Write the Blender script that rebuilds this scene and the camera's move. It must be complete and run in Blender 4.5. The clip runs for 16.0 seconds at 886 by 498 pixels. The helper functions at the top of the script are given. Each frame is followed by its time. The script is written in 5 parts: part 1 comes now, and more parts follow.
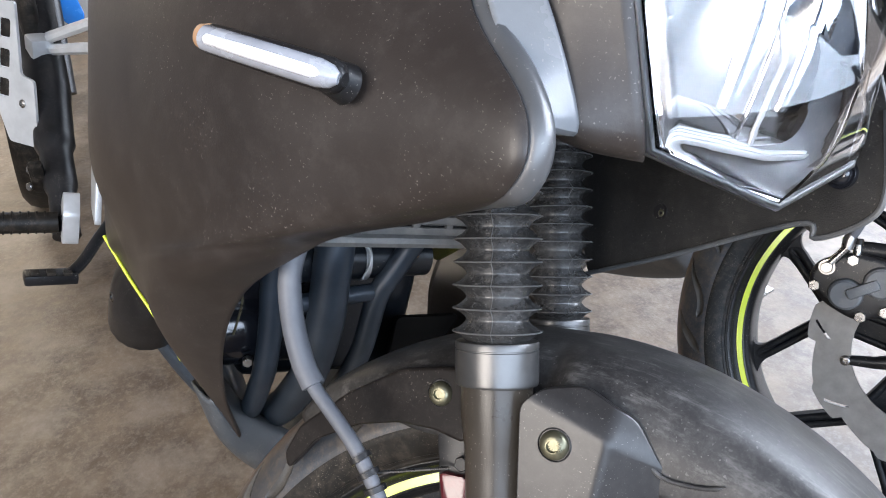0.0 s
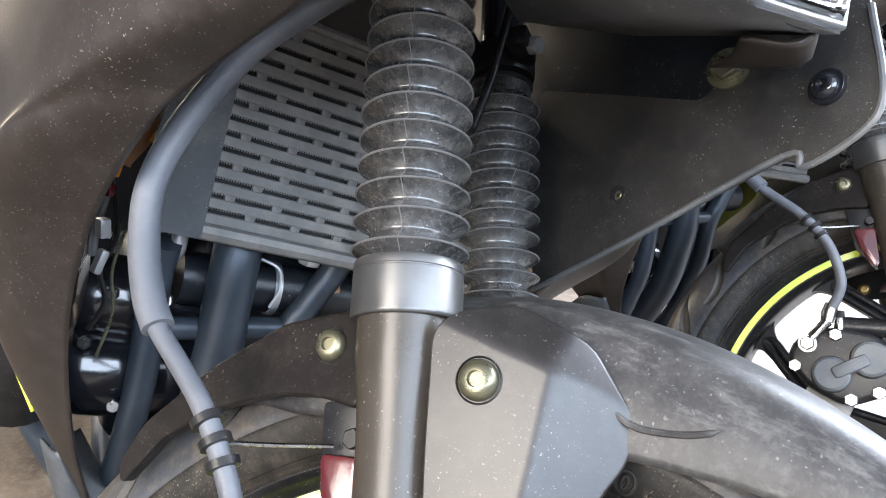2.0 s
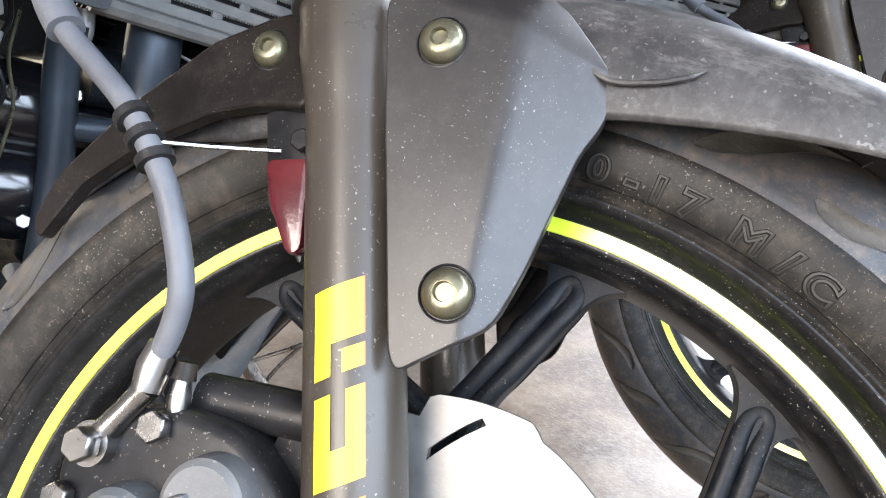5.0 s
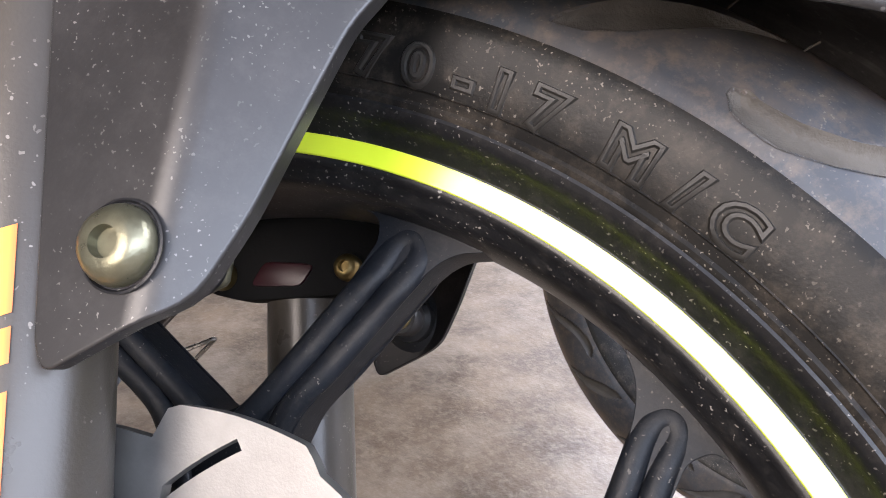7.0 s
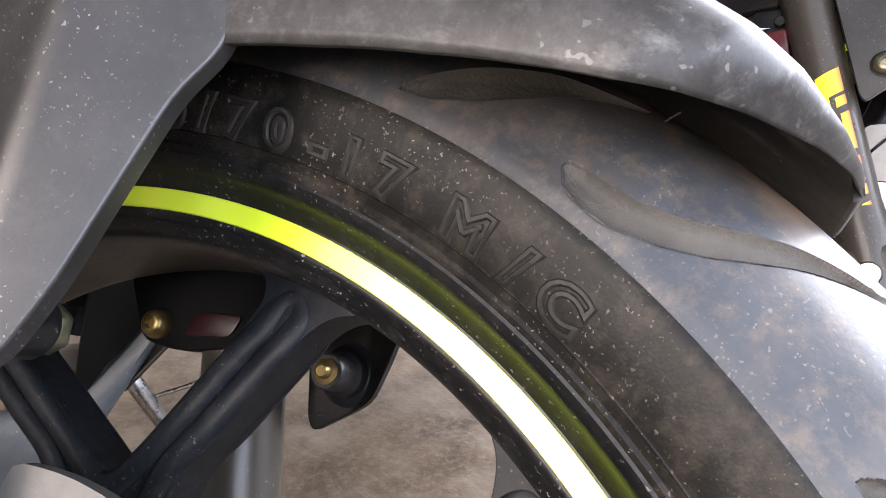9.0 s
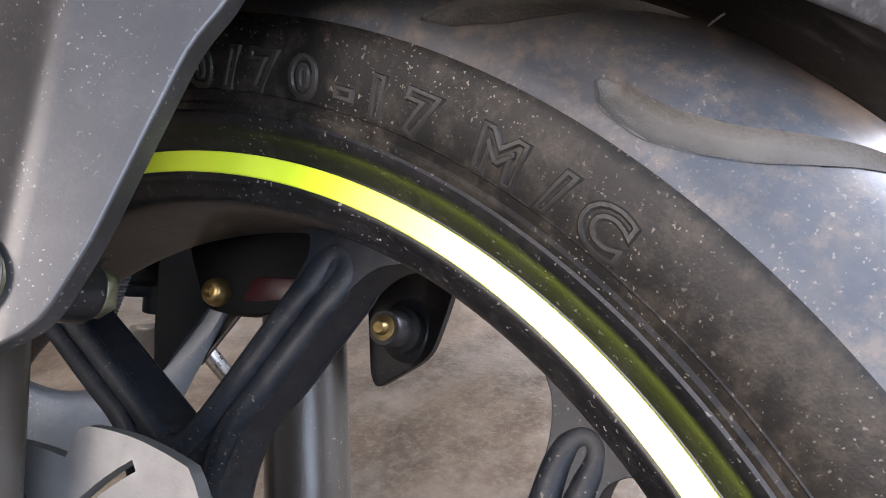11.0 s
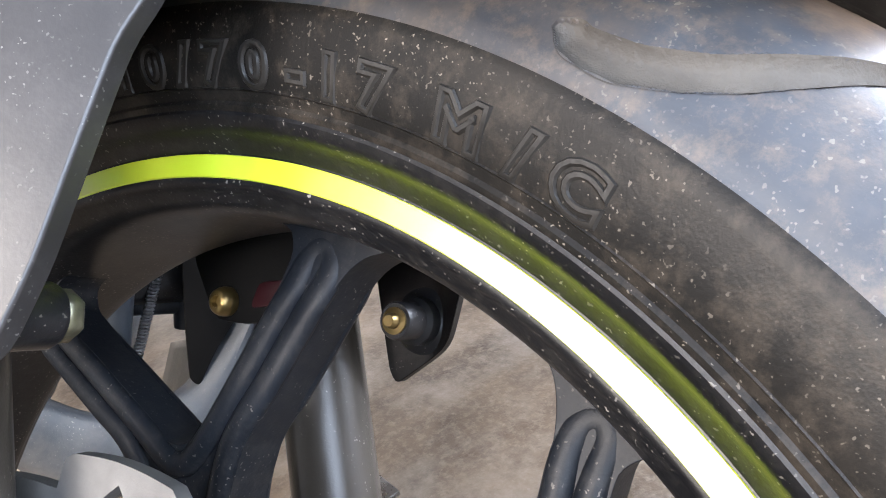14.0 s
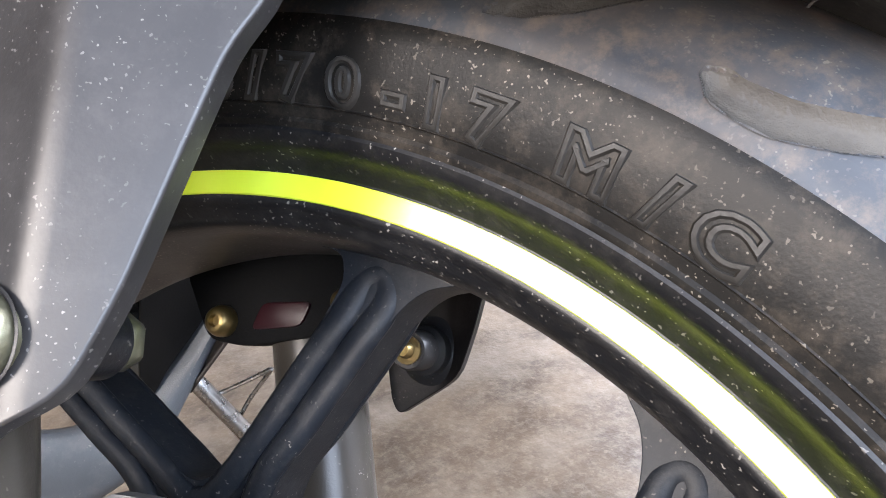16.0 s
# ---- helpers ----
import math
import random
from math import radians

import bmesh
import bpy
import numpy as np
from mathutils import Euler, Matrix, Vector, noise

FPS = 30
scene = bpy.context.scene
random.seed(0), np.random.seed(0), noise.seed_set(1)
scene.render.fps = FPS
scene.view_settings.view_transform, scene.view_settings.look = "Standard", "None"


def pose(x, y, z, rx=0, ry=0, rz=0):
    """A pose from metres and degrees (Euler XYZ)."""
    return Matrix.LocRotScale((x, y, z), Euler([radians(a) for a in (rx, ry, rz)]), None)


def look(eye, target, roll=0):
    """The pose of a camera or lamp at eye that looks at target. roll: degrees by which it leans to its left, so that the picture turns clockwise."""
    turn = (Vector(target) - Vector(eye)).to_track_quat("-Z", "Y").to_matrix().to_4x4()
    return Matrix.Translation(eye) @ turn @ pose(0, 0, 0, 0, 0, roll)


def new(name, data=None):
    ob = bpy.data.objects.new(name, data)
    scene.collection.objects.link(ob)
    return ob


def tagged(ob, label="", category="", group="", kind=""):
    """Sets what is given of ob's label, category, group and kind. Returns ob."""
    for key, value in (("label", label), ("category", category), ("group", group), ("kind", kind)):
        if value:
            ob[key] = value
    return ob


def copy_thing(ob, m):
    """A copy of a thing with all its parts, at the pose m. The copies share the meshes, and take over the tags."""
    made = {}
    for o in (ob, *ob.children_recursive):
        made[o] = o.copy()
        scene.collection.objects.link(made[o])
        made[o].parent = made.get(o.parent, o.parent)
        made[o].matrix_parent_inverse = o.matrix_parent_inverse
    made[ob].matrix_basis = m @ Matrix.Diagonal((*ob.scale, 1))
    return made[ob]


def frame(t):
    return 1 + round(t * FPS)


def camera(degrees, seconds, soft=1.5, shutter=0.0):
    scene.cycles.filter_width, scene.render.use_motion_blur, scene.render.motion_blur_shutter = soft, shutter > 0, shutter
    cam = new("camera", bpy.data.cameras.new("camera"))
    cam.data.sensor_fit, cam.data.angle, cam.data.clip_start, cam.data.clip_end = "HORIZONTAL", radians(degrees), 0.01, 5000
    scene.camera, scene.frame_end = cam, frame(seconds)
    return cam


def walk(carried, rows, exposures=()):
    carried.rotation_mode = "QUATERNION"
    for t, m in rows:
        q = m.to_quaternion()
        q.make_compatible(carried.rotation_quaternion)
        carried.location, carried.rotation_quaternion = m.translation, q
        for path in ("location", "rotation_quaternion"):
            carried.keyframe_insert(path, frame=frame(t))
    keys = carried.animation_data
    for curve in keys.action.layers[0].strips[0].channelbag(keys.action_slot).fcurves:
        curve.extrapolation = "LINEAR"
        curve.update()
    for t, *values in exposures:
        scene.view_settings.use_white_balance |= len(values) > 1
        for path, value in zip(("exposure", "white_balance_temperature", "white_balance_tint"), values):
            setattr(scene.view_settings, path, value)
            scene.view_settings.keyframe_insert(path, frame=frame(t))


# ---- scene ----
cam = camera(63.0, 16.0, soft=1.0)
PATH = [
    (0.0, pose(0.2236, -0.1680, 0.8356, 60.79, 1.85, 61.93)),
    (0.5, pose(0.2318, -0.1650, 0.7959, 65.74, 1.68, 60.72)),
    (1.0, pose(0.2353, -0.1556, 0.7486, 70.08, 1.92, 60.78)),
    (1.5, pose(0.2280, -0.1387, 0.6910, 73.47, -1.39, 59.82)),
    (2.0, pose(0.2064, -0.1280, 0.6524, 77.06, -1.33, 59.95)),
    (2.5, pose(0.1930, -0.1226, 0.6599, 80.52, 2.08, 61.64)),
    (3.0, pose(0.1919, -0.1178, 0.6515, 81.75, 1.86, 60.39)),
    (3.5, pose(0.1972, -0.1280, 0.6247, 80.63, 0.22, 59.50)),
    (4.0, pose(0.2065, -0.1363, 0.6026, 78.35, 0.54, 59.22)),
    (4.3, pose(0.2061, -0.1436, 0.5847, 75.20, -0.49, 57.50)),
    (4.5, pose(0.2047, -0.1499, 0.5742, 73.51, -1.25, 55.17)),
    (4.7, pose(0.2029, -0.1471, 0.5630, 72.32, -1.25, 53.64)),
    (6.8, pose(0.1735, -0.0450, 0.5057, 70.91, 0.42, 54.04)),
    (7.0, pose(0.1732, -0.0338, 0.5048, 71.15, 0.60, 53.32)),
    (7.5, pose(0.1803, -0.0091, 0.5047, 72.08, 0.71, 52.22)),
    (8.0, pose(0.1868, 0.0015, 0.5096, 74.12, 1.85, 53.18)),
    (8.5, pose(0.1954, 0.0065, 0.5130, 74.08, 1.80, 57.74)),
    (9.0, pose(0.1988, 0.0134, 0.5107, 74.24, 0.36, 57.78)),
    (9.5, pose(0.2035, 0.0106, 0.5066, 71.25, 1.71, 60.73)),
    (9.7, pose(0.2032, 0.0076, 0.5054, 70.45, 1.45, 61.14)),
    (11.8, pose(0.1972, 0.0302, 0.4949, 72.65, 8.24, 61.59)),
    (12.0, pose(0.1975, 0.0308, 0.4929, 72.61, 7.96, 61.29)),
    (12.5, pose(0.1980, 0.0338, 0.4930, 72.29, 9.64, 62.79)),
    (13.0, pose(0.1977, 0.0400, 0.4918, 70.76, 11.80, 64.38)),
    (13.5, pose(0.1986, 0.0485, 0.4974, 70.95, 15.36, 63.15)),
    (14.0, pose(0.1943, 0.0409, 0.4930, 71.01, 12.88, 62.96)),
    (14.5, pose(0.1867, 0.0345, 0.4873, 70.15, 11.13, 61.20)),
    (15.0, pose(0.1837, 0.0301, 0.4921, 71.20, 9.92, 60.22)),
    (15.5, pose(0.1769, 0.0232, 0.4954, 70.98, 8.64, 57.74)),
    (16.0, pose(0.1675, 0.0110, 0.5022, 71.49, 7.91, 57.99)),
]
walk(cam, PATH, ((0.0, 0.36, 5950, 13), (1.0, 0.48, 5950, 14), (1.5, 0.86, 5950, 13), (2.0, 1.1, 6050, 12), (2.5, 1.36, 6050, 12), (3.0, 1.46, 6050, 12), (4.0, 1.34, 6080, 13), (4.7, 1.12, 6100, 13), (6.8, 0.87, 6200, 20), (7.6, 0.89, 6200, 17), (8.2, 0.79, 6250, 18), (9.5, 0.8, 6350, 19), (12.0, 0.9, 5900, 18), (13.0, 1.07, 6000, 17), (13.5, 1.36, 6000, 15), (16.0, 1.37, 6000, 16)))

# ---- world and light: an assumed open-fronted shop, unseen area lamps standing in for its daylight ----
world = bpy.data.worlds.new("sky")
scene.world = world
world.use_nodes = True
wn = world.node_tree.nodes
sky = wn.new("ShaderNodeTexSky")
sky.sky_type, sky.sun_disc = "NISHITA", False
sky.sun_elevation, sky.sun_rotation, sky.dust_density = radians(58), radians(-74), 4.0
wn["Background"].inputs["Strength"].default_value = 0.07
world.node_tree.links.new(sky.outputs[0], wn["Background"].inputs["Color"])

sun = new("sun", bpy.data.lights.new("sun", "SUN"))
sun.data.energy, sun.data.angle, sun.data.color = 2.5, radians(0.6), (1.0, 0.95, 0.87)
sun.matrix_world = look((-7, 2, 12), (0, 0, 0))


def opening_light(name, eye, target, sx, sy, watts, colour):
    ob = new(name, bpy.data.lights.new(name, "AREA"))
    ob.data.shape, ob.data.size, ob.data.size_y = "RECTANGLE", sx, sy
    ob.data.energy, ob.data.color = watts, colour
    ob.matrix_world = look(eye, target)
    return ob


# Area lamps for daylight; the openings are out of view, set from reflections.
opening_light("front_opening_light", (3.6, 0.4, 1.95), (-0.5, 0.4, 0.9), 6.0, 1.9, 235, (0.78, 0.89, 1.0))
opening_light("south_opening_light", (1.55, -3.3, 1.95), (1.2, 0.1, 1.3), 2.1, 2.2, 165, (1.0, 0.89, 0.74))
# Added fill from above, beyond the ceiling's edge; no such gap is known.
opening_light("overhead_fill_light", (2.1, -0.6, 3.1), (0.3, 0.1, 0.3), 6.0, 2.4, 50, (0.88, 0.94, 1.0))
opening_light("north_opening_light", (0.1, 4.6, 2.9), (0.0, 0, 0.6), 7.0, 3.4, 840, (0.90, 0.95, 1.0))
# Warm source inferred from the fairing's glow; the wall here has no opening.
opening_light("warm_wall_light", (-4.45, -1.0, 1.72), (0.0, -1.0, 1.25), 1.8, 1.3, 55, (1.0, 0.82, 0.56))

# ---- frames of reference ----
BODY = pose(0, 0, 0, -17, 0, 0) @ Matrix.Translation((0, -0.077, 0))
FRONT_WORLD = Matrix(((0.8515, -0.5198, -0.0693, 0), (0.4769, 0.7125, 0.5147, 0), (-0.2182, -0.4713, 0.8545, 0.2649), (0, 0, 0, 1)))
FRONT_ROT = FRONT_WORLD.to_quaternion().to_matrix().to_4x4()
FRONT_WORLD = Matrix.Translation((0, 0, 0.2649)) @ FRONT_ROT
FRONT = BODY.inverted() @ FRONT_WORLD
MID = -0.02
RAKE = radians(25)


# ---- materials ----
def ramp(nt, fac, stops):
    n = nt.nodes.new("ShaderNodeValToRGB")
    el = n.color_ramp.elements
    while len(el) < len(stops):
        el.new(0.5)
    for e, (p, c) in zip(el, stops):
        e.position, e.color = p, (*c, 1) if len(c) == 3 else c
    nt.links.new(fac, n.inputs[0])
    return n.outputs[0]


def surface(name, low, high, rough=0.5, metal=0.0, scale=30.0, fine=500.0, bump=0.15, dust=0.0, dust_colour=(0.45, 0.41, 0.36),
            film=0.0, coat=0.0, coat_rough=0.1, spec=0.5, rough_var=0.12, speck=620.0, coat_ior=1.5, mottle=0.0, speck_colour=None, streak=0.0, mud=0.0):
    m = bpy.data.materials.new(name)
    m.use_nodes = True
    nt = m.node_tree
    b = nt.nodes["Principled BSDF"]
    tc = nt.nodes.new("ShaderNodeTexCoord")

    def noise_at(s, detail=4.0, rough_=0.6):
        n = nt.nodes.new("ShaderNodeTexNoise")
        n.inputs["Scale"].default_value, n.inputs["Detail"].default_value, n.inputs["Roughness"].default_value = s, detail, rough_
        nt.links.new(tc.outputs["Object"], n.inputs["Vector"])
        return n.outputs["Fac"]

    def mix(fac, a, c):
        n = nt.nodes.new("ShaderNodeMix")
        n.data_type = "RGBA"
        for s, v in ((n.inputs[0], fac), (n.inputs[6], a), (n.inputs[7], c)):
            if isinstance(v, (int, float)):
                s.default_value = v
            elif isinstance(v, tuple):
                s.default_value = (*v, 1)
            else:
                nt.links.new(v, s)
        return n.outputs[2]

    broad = noise_at(scale, 6.0)
    col = ramp(nt, broad, ((0.3, low), (0.7, high)))
    grain = noise_at(fine, 3.0)
    rgh = None
    if film > 0:
        veil = ramp(nt, noise_at(scale * 0.6, 8.0, 0.7), ((0.47, (0, 0, 0)), (0.68, (film, film, film))))
        col = mix(veil, col, dust_colour)
    if mottle > 0:
        smear = ramp(nt, noise_at(scale * 7.0, 7.0, 0.75), ((0.48, (0, 0, 0)), (0.66, (mottle, mottle, mottle))))
        col = mix(smear, col, dust_colour)
    if streak > 0:
        mp = nt.nodes.new("ShaderNodeMapping")
        mp.inputs["Scale"].default_value = (0.22, 1.0, 0.5)
        nt.links.new(tc.outputs["Object"], mp.inputs["Vector"])
        n = nt.nodes.new("ShaderNodeTexNoise")
        n.inputs["Scale"].default_value, n.inputs["Detail"].default_value, n.inputs["Roughness"].default_value = 150.0, 6.0, 0.7
        nt.links.new(mp.outputs[0], n.inputs["Vector"])
        col = mix(ramp(nt, n.outputs["Fac"], ((0.54, (0, 0, 0)), (0.72, (streak, streak, streak)))), col, dust_colour)
    if mud > 0:
        sp = nt.nodes.new("ShaderNodeSeparateXYZ")
        nt.links.new(tc.outputs["Object"], sp.inputs[0])
        ab = nt.nodes.new("ShaderNodeMath")
        ab.operation = "ABSOLUTE"
        nt.links.new(sp.outputs[1], ab.inputs[0])
        band = nt.nodes.new("ShaderNodeMapRange")
        band.inputs[1].default_value, band.inputs[2].default_value = 0.040, 0.016
        nt.links.new(ab.outputs[0], band.inputs[0])
        cake = nt.nodes.new("ShaderNodeMath")
        cake.operation = "MULTIPLY"
        nt.links.new(band.outputs[0], cake.inputs[0])
        nt.links.new(ramp(nt, noise_at(55.0, 6.0, 0.7), ((0.43, (0, 0, 0)), (0.55, (mud, mud, mud)))), cake.inputs[1])
        col = mix(cake.outputs[0], col, (0.20, 0.122, 0.066))
    if dust > 0:
        dots = ramp(nt, noise_at(speck, 1.0), ((0.70 - 0.02 * dust, (0, 0, 0)), (0.745 - 0.02 * dust, (0.5, 0.5, 0.5))))
        patch = ramp(nt, noise_at(scale * 2.0, 2.0), ((0.4, (0, 0, 0)), (0.65, (1, 1, 1))))
        mul = nt.nodes.new("ShaderNodeMix")
        mul.data_type, mul.blend_type = "RGBA", "MULTIPLY"
        mul.inputs[0].default_value = 1.0
        nt.links.new(dots, mul.inputs[6]), nt.links.new(patch, mul.inputs[7])
        col = mix(mul.outputs[2], col, speck_colour or dust_colour)
    nt.links.new(col, b.inputs["Base Color"])
    mr = nt.nodes.new("ShaderNodeMapRange")
    mr.inputs[3].default_value, mr.inputs[4].default_value = max(0.02, rough - rough_var), min(1.0, rough + rough_var)
    nt.links.new(broad, mr.inputs[0])
    nt.links.new(mr.outputs[0], b.inputs["Roughness"])
    b.inputs["Metallic"].default_value = metal
    b.inputs["Specular IOR Level"].default_value = spec
    b.inputs["Coat Weight"].default_value, b.inputs["Coat Roughness"].default_value = coat, coat_rough
    b.inputs["Coat IOR"].default_value = coat_ior
    if bump > 0:
        bp = nt.nodes.new("ShaderNodeBump")
        bp.inputs["Strength"].default_value, bp.inputs["Distance"].default_value = bump, 0.002
        nt.links.new(grain, bp.inputs["Height"])
        nt.links.new(bp.outputs[0], b.inputs["Normal"])
    return m


def gradient_decal(name):
    """Yellow to orange-red across the leg, as printed on the decal."""
    m = bpy.data.materials.new(name)
    m.use_nodes = True
    nt = m.node_tree
    b = nt.nodes["Principled BSDF"]
    tc = nt.nodes.new("ShaderNodeTexCoord")
    sp = nt.nodes.new("ShaderNodeSeparateXYZ")
    nt.links.new(tc.outputs["Generated"], sp.inputs[0])
    nt.links.new(ramp(nt, sp.outputs[1], ((0.45, (0.9, 0.80, 0.02)), (0.75, (0.95, 0.5, 0.03)), (1.0, (0.85, 0.16, 0.03)))), b.inputs["Base Color"])
    b.inputs["Roughness"].default_value = 0.4
    return m


PLASTIC = surface("matte_dark_plastic", (0.0160, 0.0122, 0.0105), (0.0255, 0.0200, 0.0175), 0.40, scale=9, fine=900, bump=0.05, dust=0.8, film=0.03, dust_colour=(0.30, 0.27, 0.24), spec=0.47, mottle=0.04, rough_var=0.06)
FENDER = surface("fender_plastic", (0.0115, 0.0104, 0.0102), (0.0195, 0.0180, 0.0176), 0.33, scale=14, fine=900, bump=0.03, dust=1.0, film=0.06, dust_colour=(0.22, 0.20, 0.19), spec=0.46, mottle=0.04, rough_var=0.05, speck=860, speck_colour=(0.30, 0.28, 0.26))
# Darker fender plastic: shade put into the colour of arms and far panel.
SHADED_PLASTIC = surface("shaded_fender_plastic", (0.0075, 0.0058, 0.0052), (0.0125, 0.0100, 0.0090), 0.42, scale=14, fine=900, bump=0.06, dust=0.8, film=0.015, dust_colour=(0.24, 0.21, 0.18), spec=0.2, mottle=0.04)
FENDER_TOP = surface("dusty_fender_top", (0.0170, 0.0158, 0.0156), (0.029, 0.0272, 0.0268), 0.44, scale=34, fine=900, bump=0.03, dust=0.8, film=0.17, mottle=0.12, dust_colour=(0.22, 0.21, 0.20), spec=0.36, rough_var=0.08, speck=420, streak=0.42)
# Lip base colour raised above the fairing's to hold its front reflection.
LIP_PLASTIC = surface("sheen_lip_plastic", (0.045, 0.0465, 0.0495), (0.070, 0.072, 0.076), 0.33, scale=20, fine=900, bump=0.04, dust=0.8, film=0.05, dust_colour=(0.30, 0.28, 0.26), spec=0.95)
LINER = surface("textured_liner_plastic", (0.012, 0.0117, 0.0116), (0.021, 0.0205, 0.0203), 0.48, scale=20, fine=1500, bump=0.35, dust=1.2, film=0.035, spec=0.40, mottle=0.03)
# Dark plastic drawn pale, so the sky's sheen is in the base colour.
SHEEN_PLASTIC = surface("sky_sheen_plastic", (0.14, 0.15, 0.16), (0.21, 0.22, 0.235), 0.27, scale=12, fine=900, bump=0.06, dust=0.5)
SHROUD = surface("blue_grey_plastic", (0.045, 0.050, 0.056), (0.075, 0.082, 0.09), 0.5, scale=14, fine=900, bump=0.12, dust=0.4, film=0.2)
RUBBER = surface("tyre_rubber", (0.0065, 0.006, 0.0056), (0.012, 0.0112, 0.010), 0.42, scale=11, fine=1100, bump=0.08, dust=1.6, film=0.28, mottle=0.42, dust_colour=(0.072, 0.058, 0.044), speck=950, spec=0.17, speck_colour=(0.32, 0.28, 0.23))
TREAD = surface("tread_rubber", (0.022, 0.024, 0.028), (0.050, 0.055, 0.064), 0.40, scale=19, fine=500, bump=0.05, dust=1.9, film=0.45, mottle=0.42, dust_colour=(0.155, 0.118, 0.083), speck=800, mud=0.8, spec=0.5, rough_var=0.2, speck_colour=(0.2, 0.18, 0.15))
GROOVE = surface("dusty_groove", (0.036, 0.032, 0.0275), (0.078, 0.070, 0.059), 0.7, scale=60, fine=600, bump=0.3)
GAITER = surface("gaiter_rubber", (0.019, 0.0187, 0.0187), (0.034, 0.0335, 0.033), 0.25, scale=40, fine=800, bump=0.08, dust=1.8, film=0.14, spec=0.85, mottle=0.16, dust_colour=(0.30, 0.29, 0.28))
GOLD = surface("yellow_zinc_bolt", (0.17, 0.12, 0.045), (0.26, 0.19, 0.08), 0.34, metal=0.9, scale=120, fine=900, bump=0.06)
# Paler rubber for the fold crests and the moulding seam.
GAITER_PALE = surface("gaiter_pale_rubber", (0.07, 0.07, 0.07), (0.13, 0.127, 0.124), 0.55, scale=60, fine=800, bump=0.1)
HOSE = surface("hose_rubber", (0.07, 0.074, 0.085), (0.11, 0.115, 0.13), 0.5, scale=30, fine=900, bump=0.12, film=0.25, dust_colour=(0.25, 0.25, 0.26))
BLACK_PAINT = surface("satin_black_paint", (0.006, 0.006, 0.0068), (0.012, 0.012, 0.0135), 0.34, scale=30, fine=900, bump=0.06, dust=0.9, film=0.03, spec=0.3)
RIM = surface("rim_black_paint", (0.003, 0.003, 0.0036), (0.007, 0.007, 0.0078), 0.40, scale=25, fine=900, bump=0.05, dust=1.6, film=0.015, mottle=0.05, coat=0.12, coat_rough=0.22, spec=0.30, dust_colour=(0.22, 0.20, 0.17), speck=760, speck_colour=(0.38, 0.35, 0.31))
SPOKE = surface("dull_black_spoke_paint", (0.0034, 0.0044, 0.0064), (0.0070, 0.0088, 0.0120), 0.45, scale=25, fine=900, bump=0.06, dust=0.5, film=0.01, mottle=0.05, spec=0.2, dust_colour=(0.22, 0.20, 0.17), speck=760)
DULL_BLACK = surface("dull_black_casting", (0.003, 0.003, 0.003), (0.006, 0.0057, 0.0055), 0.65, scale=30, fine=700, bump=0.1, spec=0.06)
GLOSS_BLACK = surface("gloss_black_enamel", (0.008, 0.009, 0.012), (0.016, 0.017, 0.022), 0.16, scale=20, fine=900, bump=0.02, coat=0.6, coat_rough=0.08)
LEG_PAINT = surface("fork_leg_paint", (0.034, 0.0285, 0.022), (0.050, 0.042, 0.034), 0.31, spec=0.42, scale=18, fine=900, bump=0.06, dust=0.6)
COLLAR = surface("brushed_alloy", (0.090, 0.0892, 0.088), (0.130, 0.1287, 0.127), 0.33, metal=0.7, scale=40, fine=1200, bump=0.05)
STEEL = surface("bright_steel", (0.24, 0.232, 0.224), (0.34, 0.33, 0.318), 0.28, metal=1.0, scale=60, fine=900, bump=0.03)
DISC = surface("ground_disc_steel", (0.16, 0.155, 0.15), (0.23, 0.225, 0.215), 0.48, metal=0.75, scale=70, fine=1400, bump=0.06)
BRASS = surface("zinc_yellow_bolt", (0.11, 0.105, 0.07), (0.19, 0.18, 0.12), 0.3, metal=0.75, scale=120, fine=900, bump=0.08)
STRIPE = surface("neon_rim_tape", (0.66, 0.80, 0.02), (0.72, 0.86, 0.03), 0.34, scale=50, fine=900, bump=0.02, coat=1.0, coat_rough=0.26, spec=0.9, coat_ior=2.1)
NEON = surface("neon_edge_line", (0.58, 0.66, 0.02), (0.64, 0.72, 0.03), 0.4, scale=50, fine=900, bump=0.0)
RED = surface("red_reflector", (0.055, 0.006, 0.009), (0.095, 0.010, 0.013), 0.22, scale=60, fine=300, bump=0.1, coat=0.5)
DULL_RED = surface("dull_dark_red_plastic", (0.012, 0.002, 0.0035), (0.020, 0.003, 0.005), 0.3, scale=60, fine=300, bump=0.05, spec=0.3)
ALLOY = surface("cast_alloy", (0.36, 0.37, 0.38), (0.50, 0.50, 0.51), 0.42, metal=0.7, scale=30, fine=700, bump=0.12)
SILVER = surface("silver_paint", (0.45, 0.46, 0.47), (0.58, 0.59, 0.60), 0.35, metal=0.4, scale=30, fine=700, bump=0.05)
PIPE = surface("heat_proof_pipe_paint", (0.024, 0.032, 0.043), (0.044, 0.056, 0.073), 0.40, metal=0.3, scale=30, fine=800, bump=0.08)
FRAME_PAINT = surface("dark_blue_frame_paint", (0.010, 0.017, 0.027), (0.018, 0.028, 0.042), 0.4, scale=30, fine=800, bump=0.08)
ENGINE = surface("engine_black", (0.006, 0.0078, 0.0105), (0.013, 0.016, 0.021), 0.33, metal=0.2, scale=35, fine=700, bump=0.12, dust=0.6)
COPPER = surface("copper_bracket", (0.30, 0.16, 0.08), (0.42, 0.23, 0.12), 0.4, metal=0.5, scale=60, fine=700, bump=0.08)
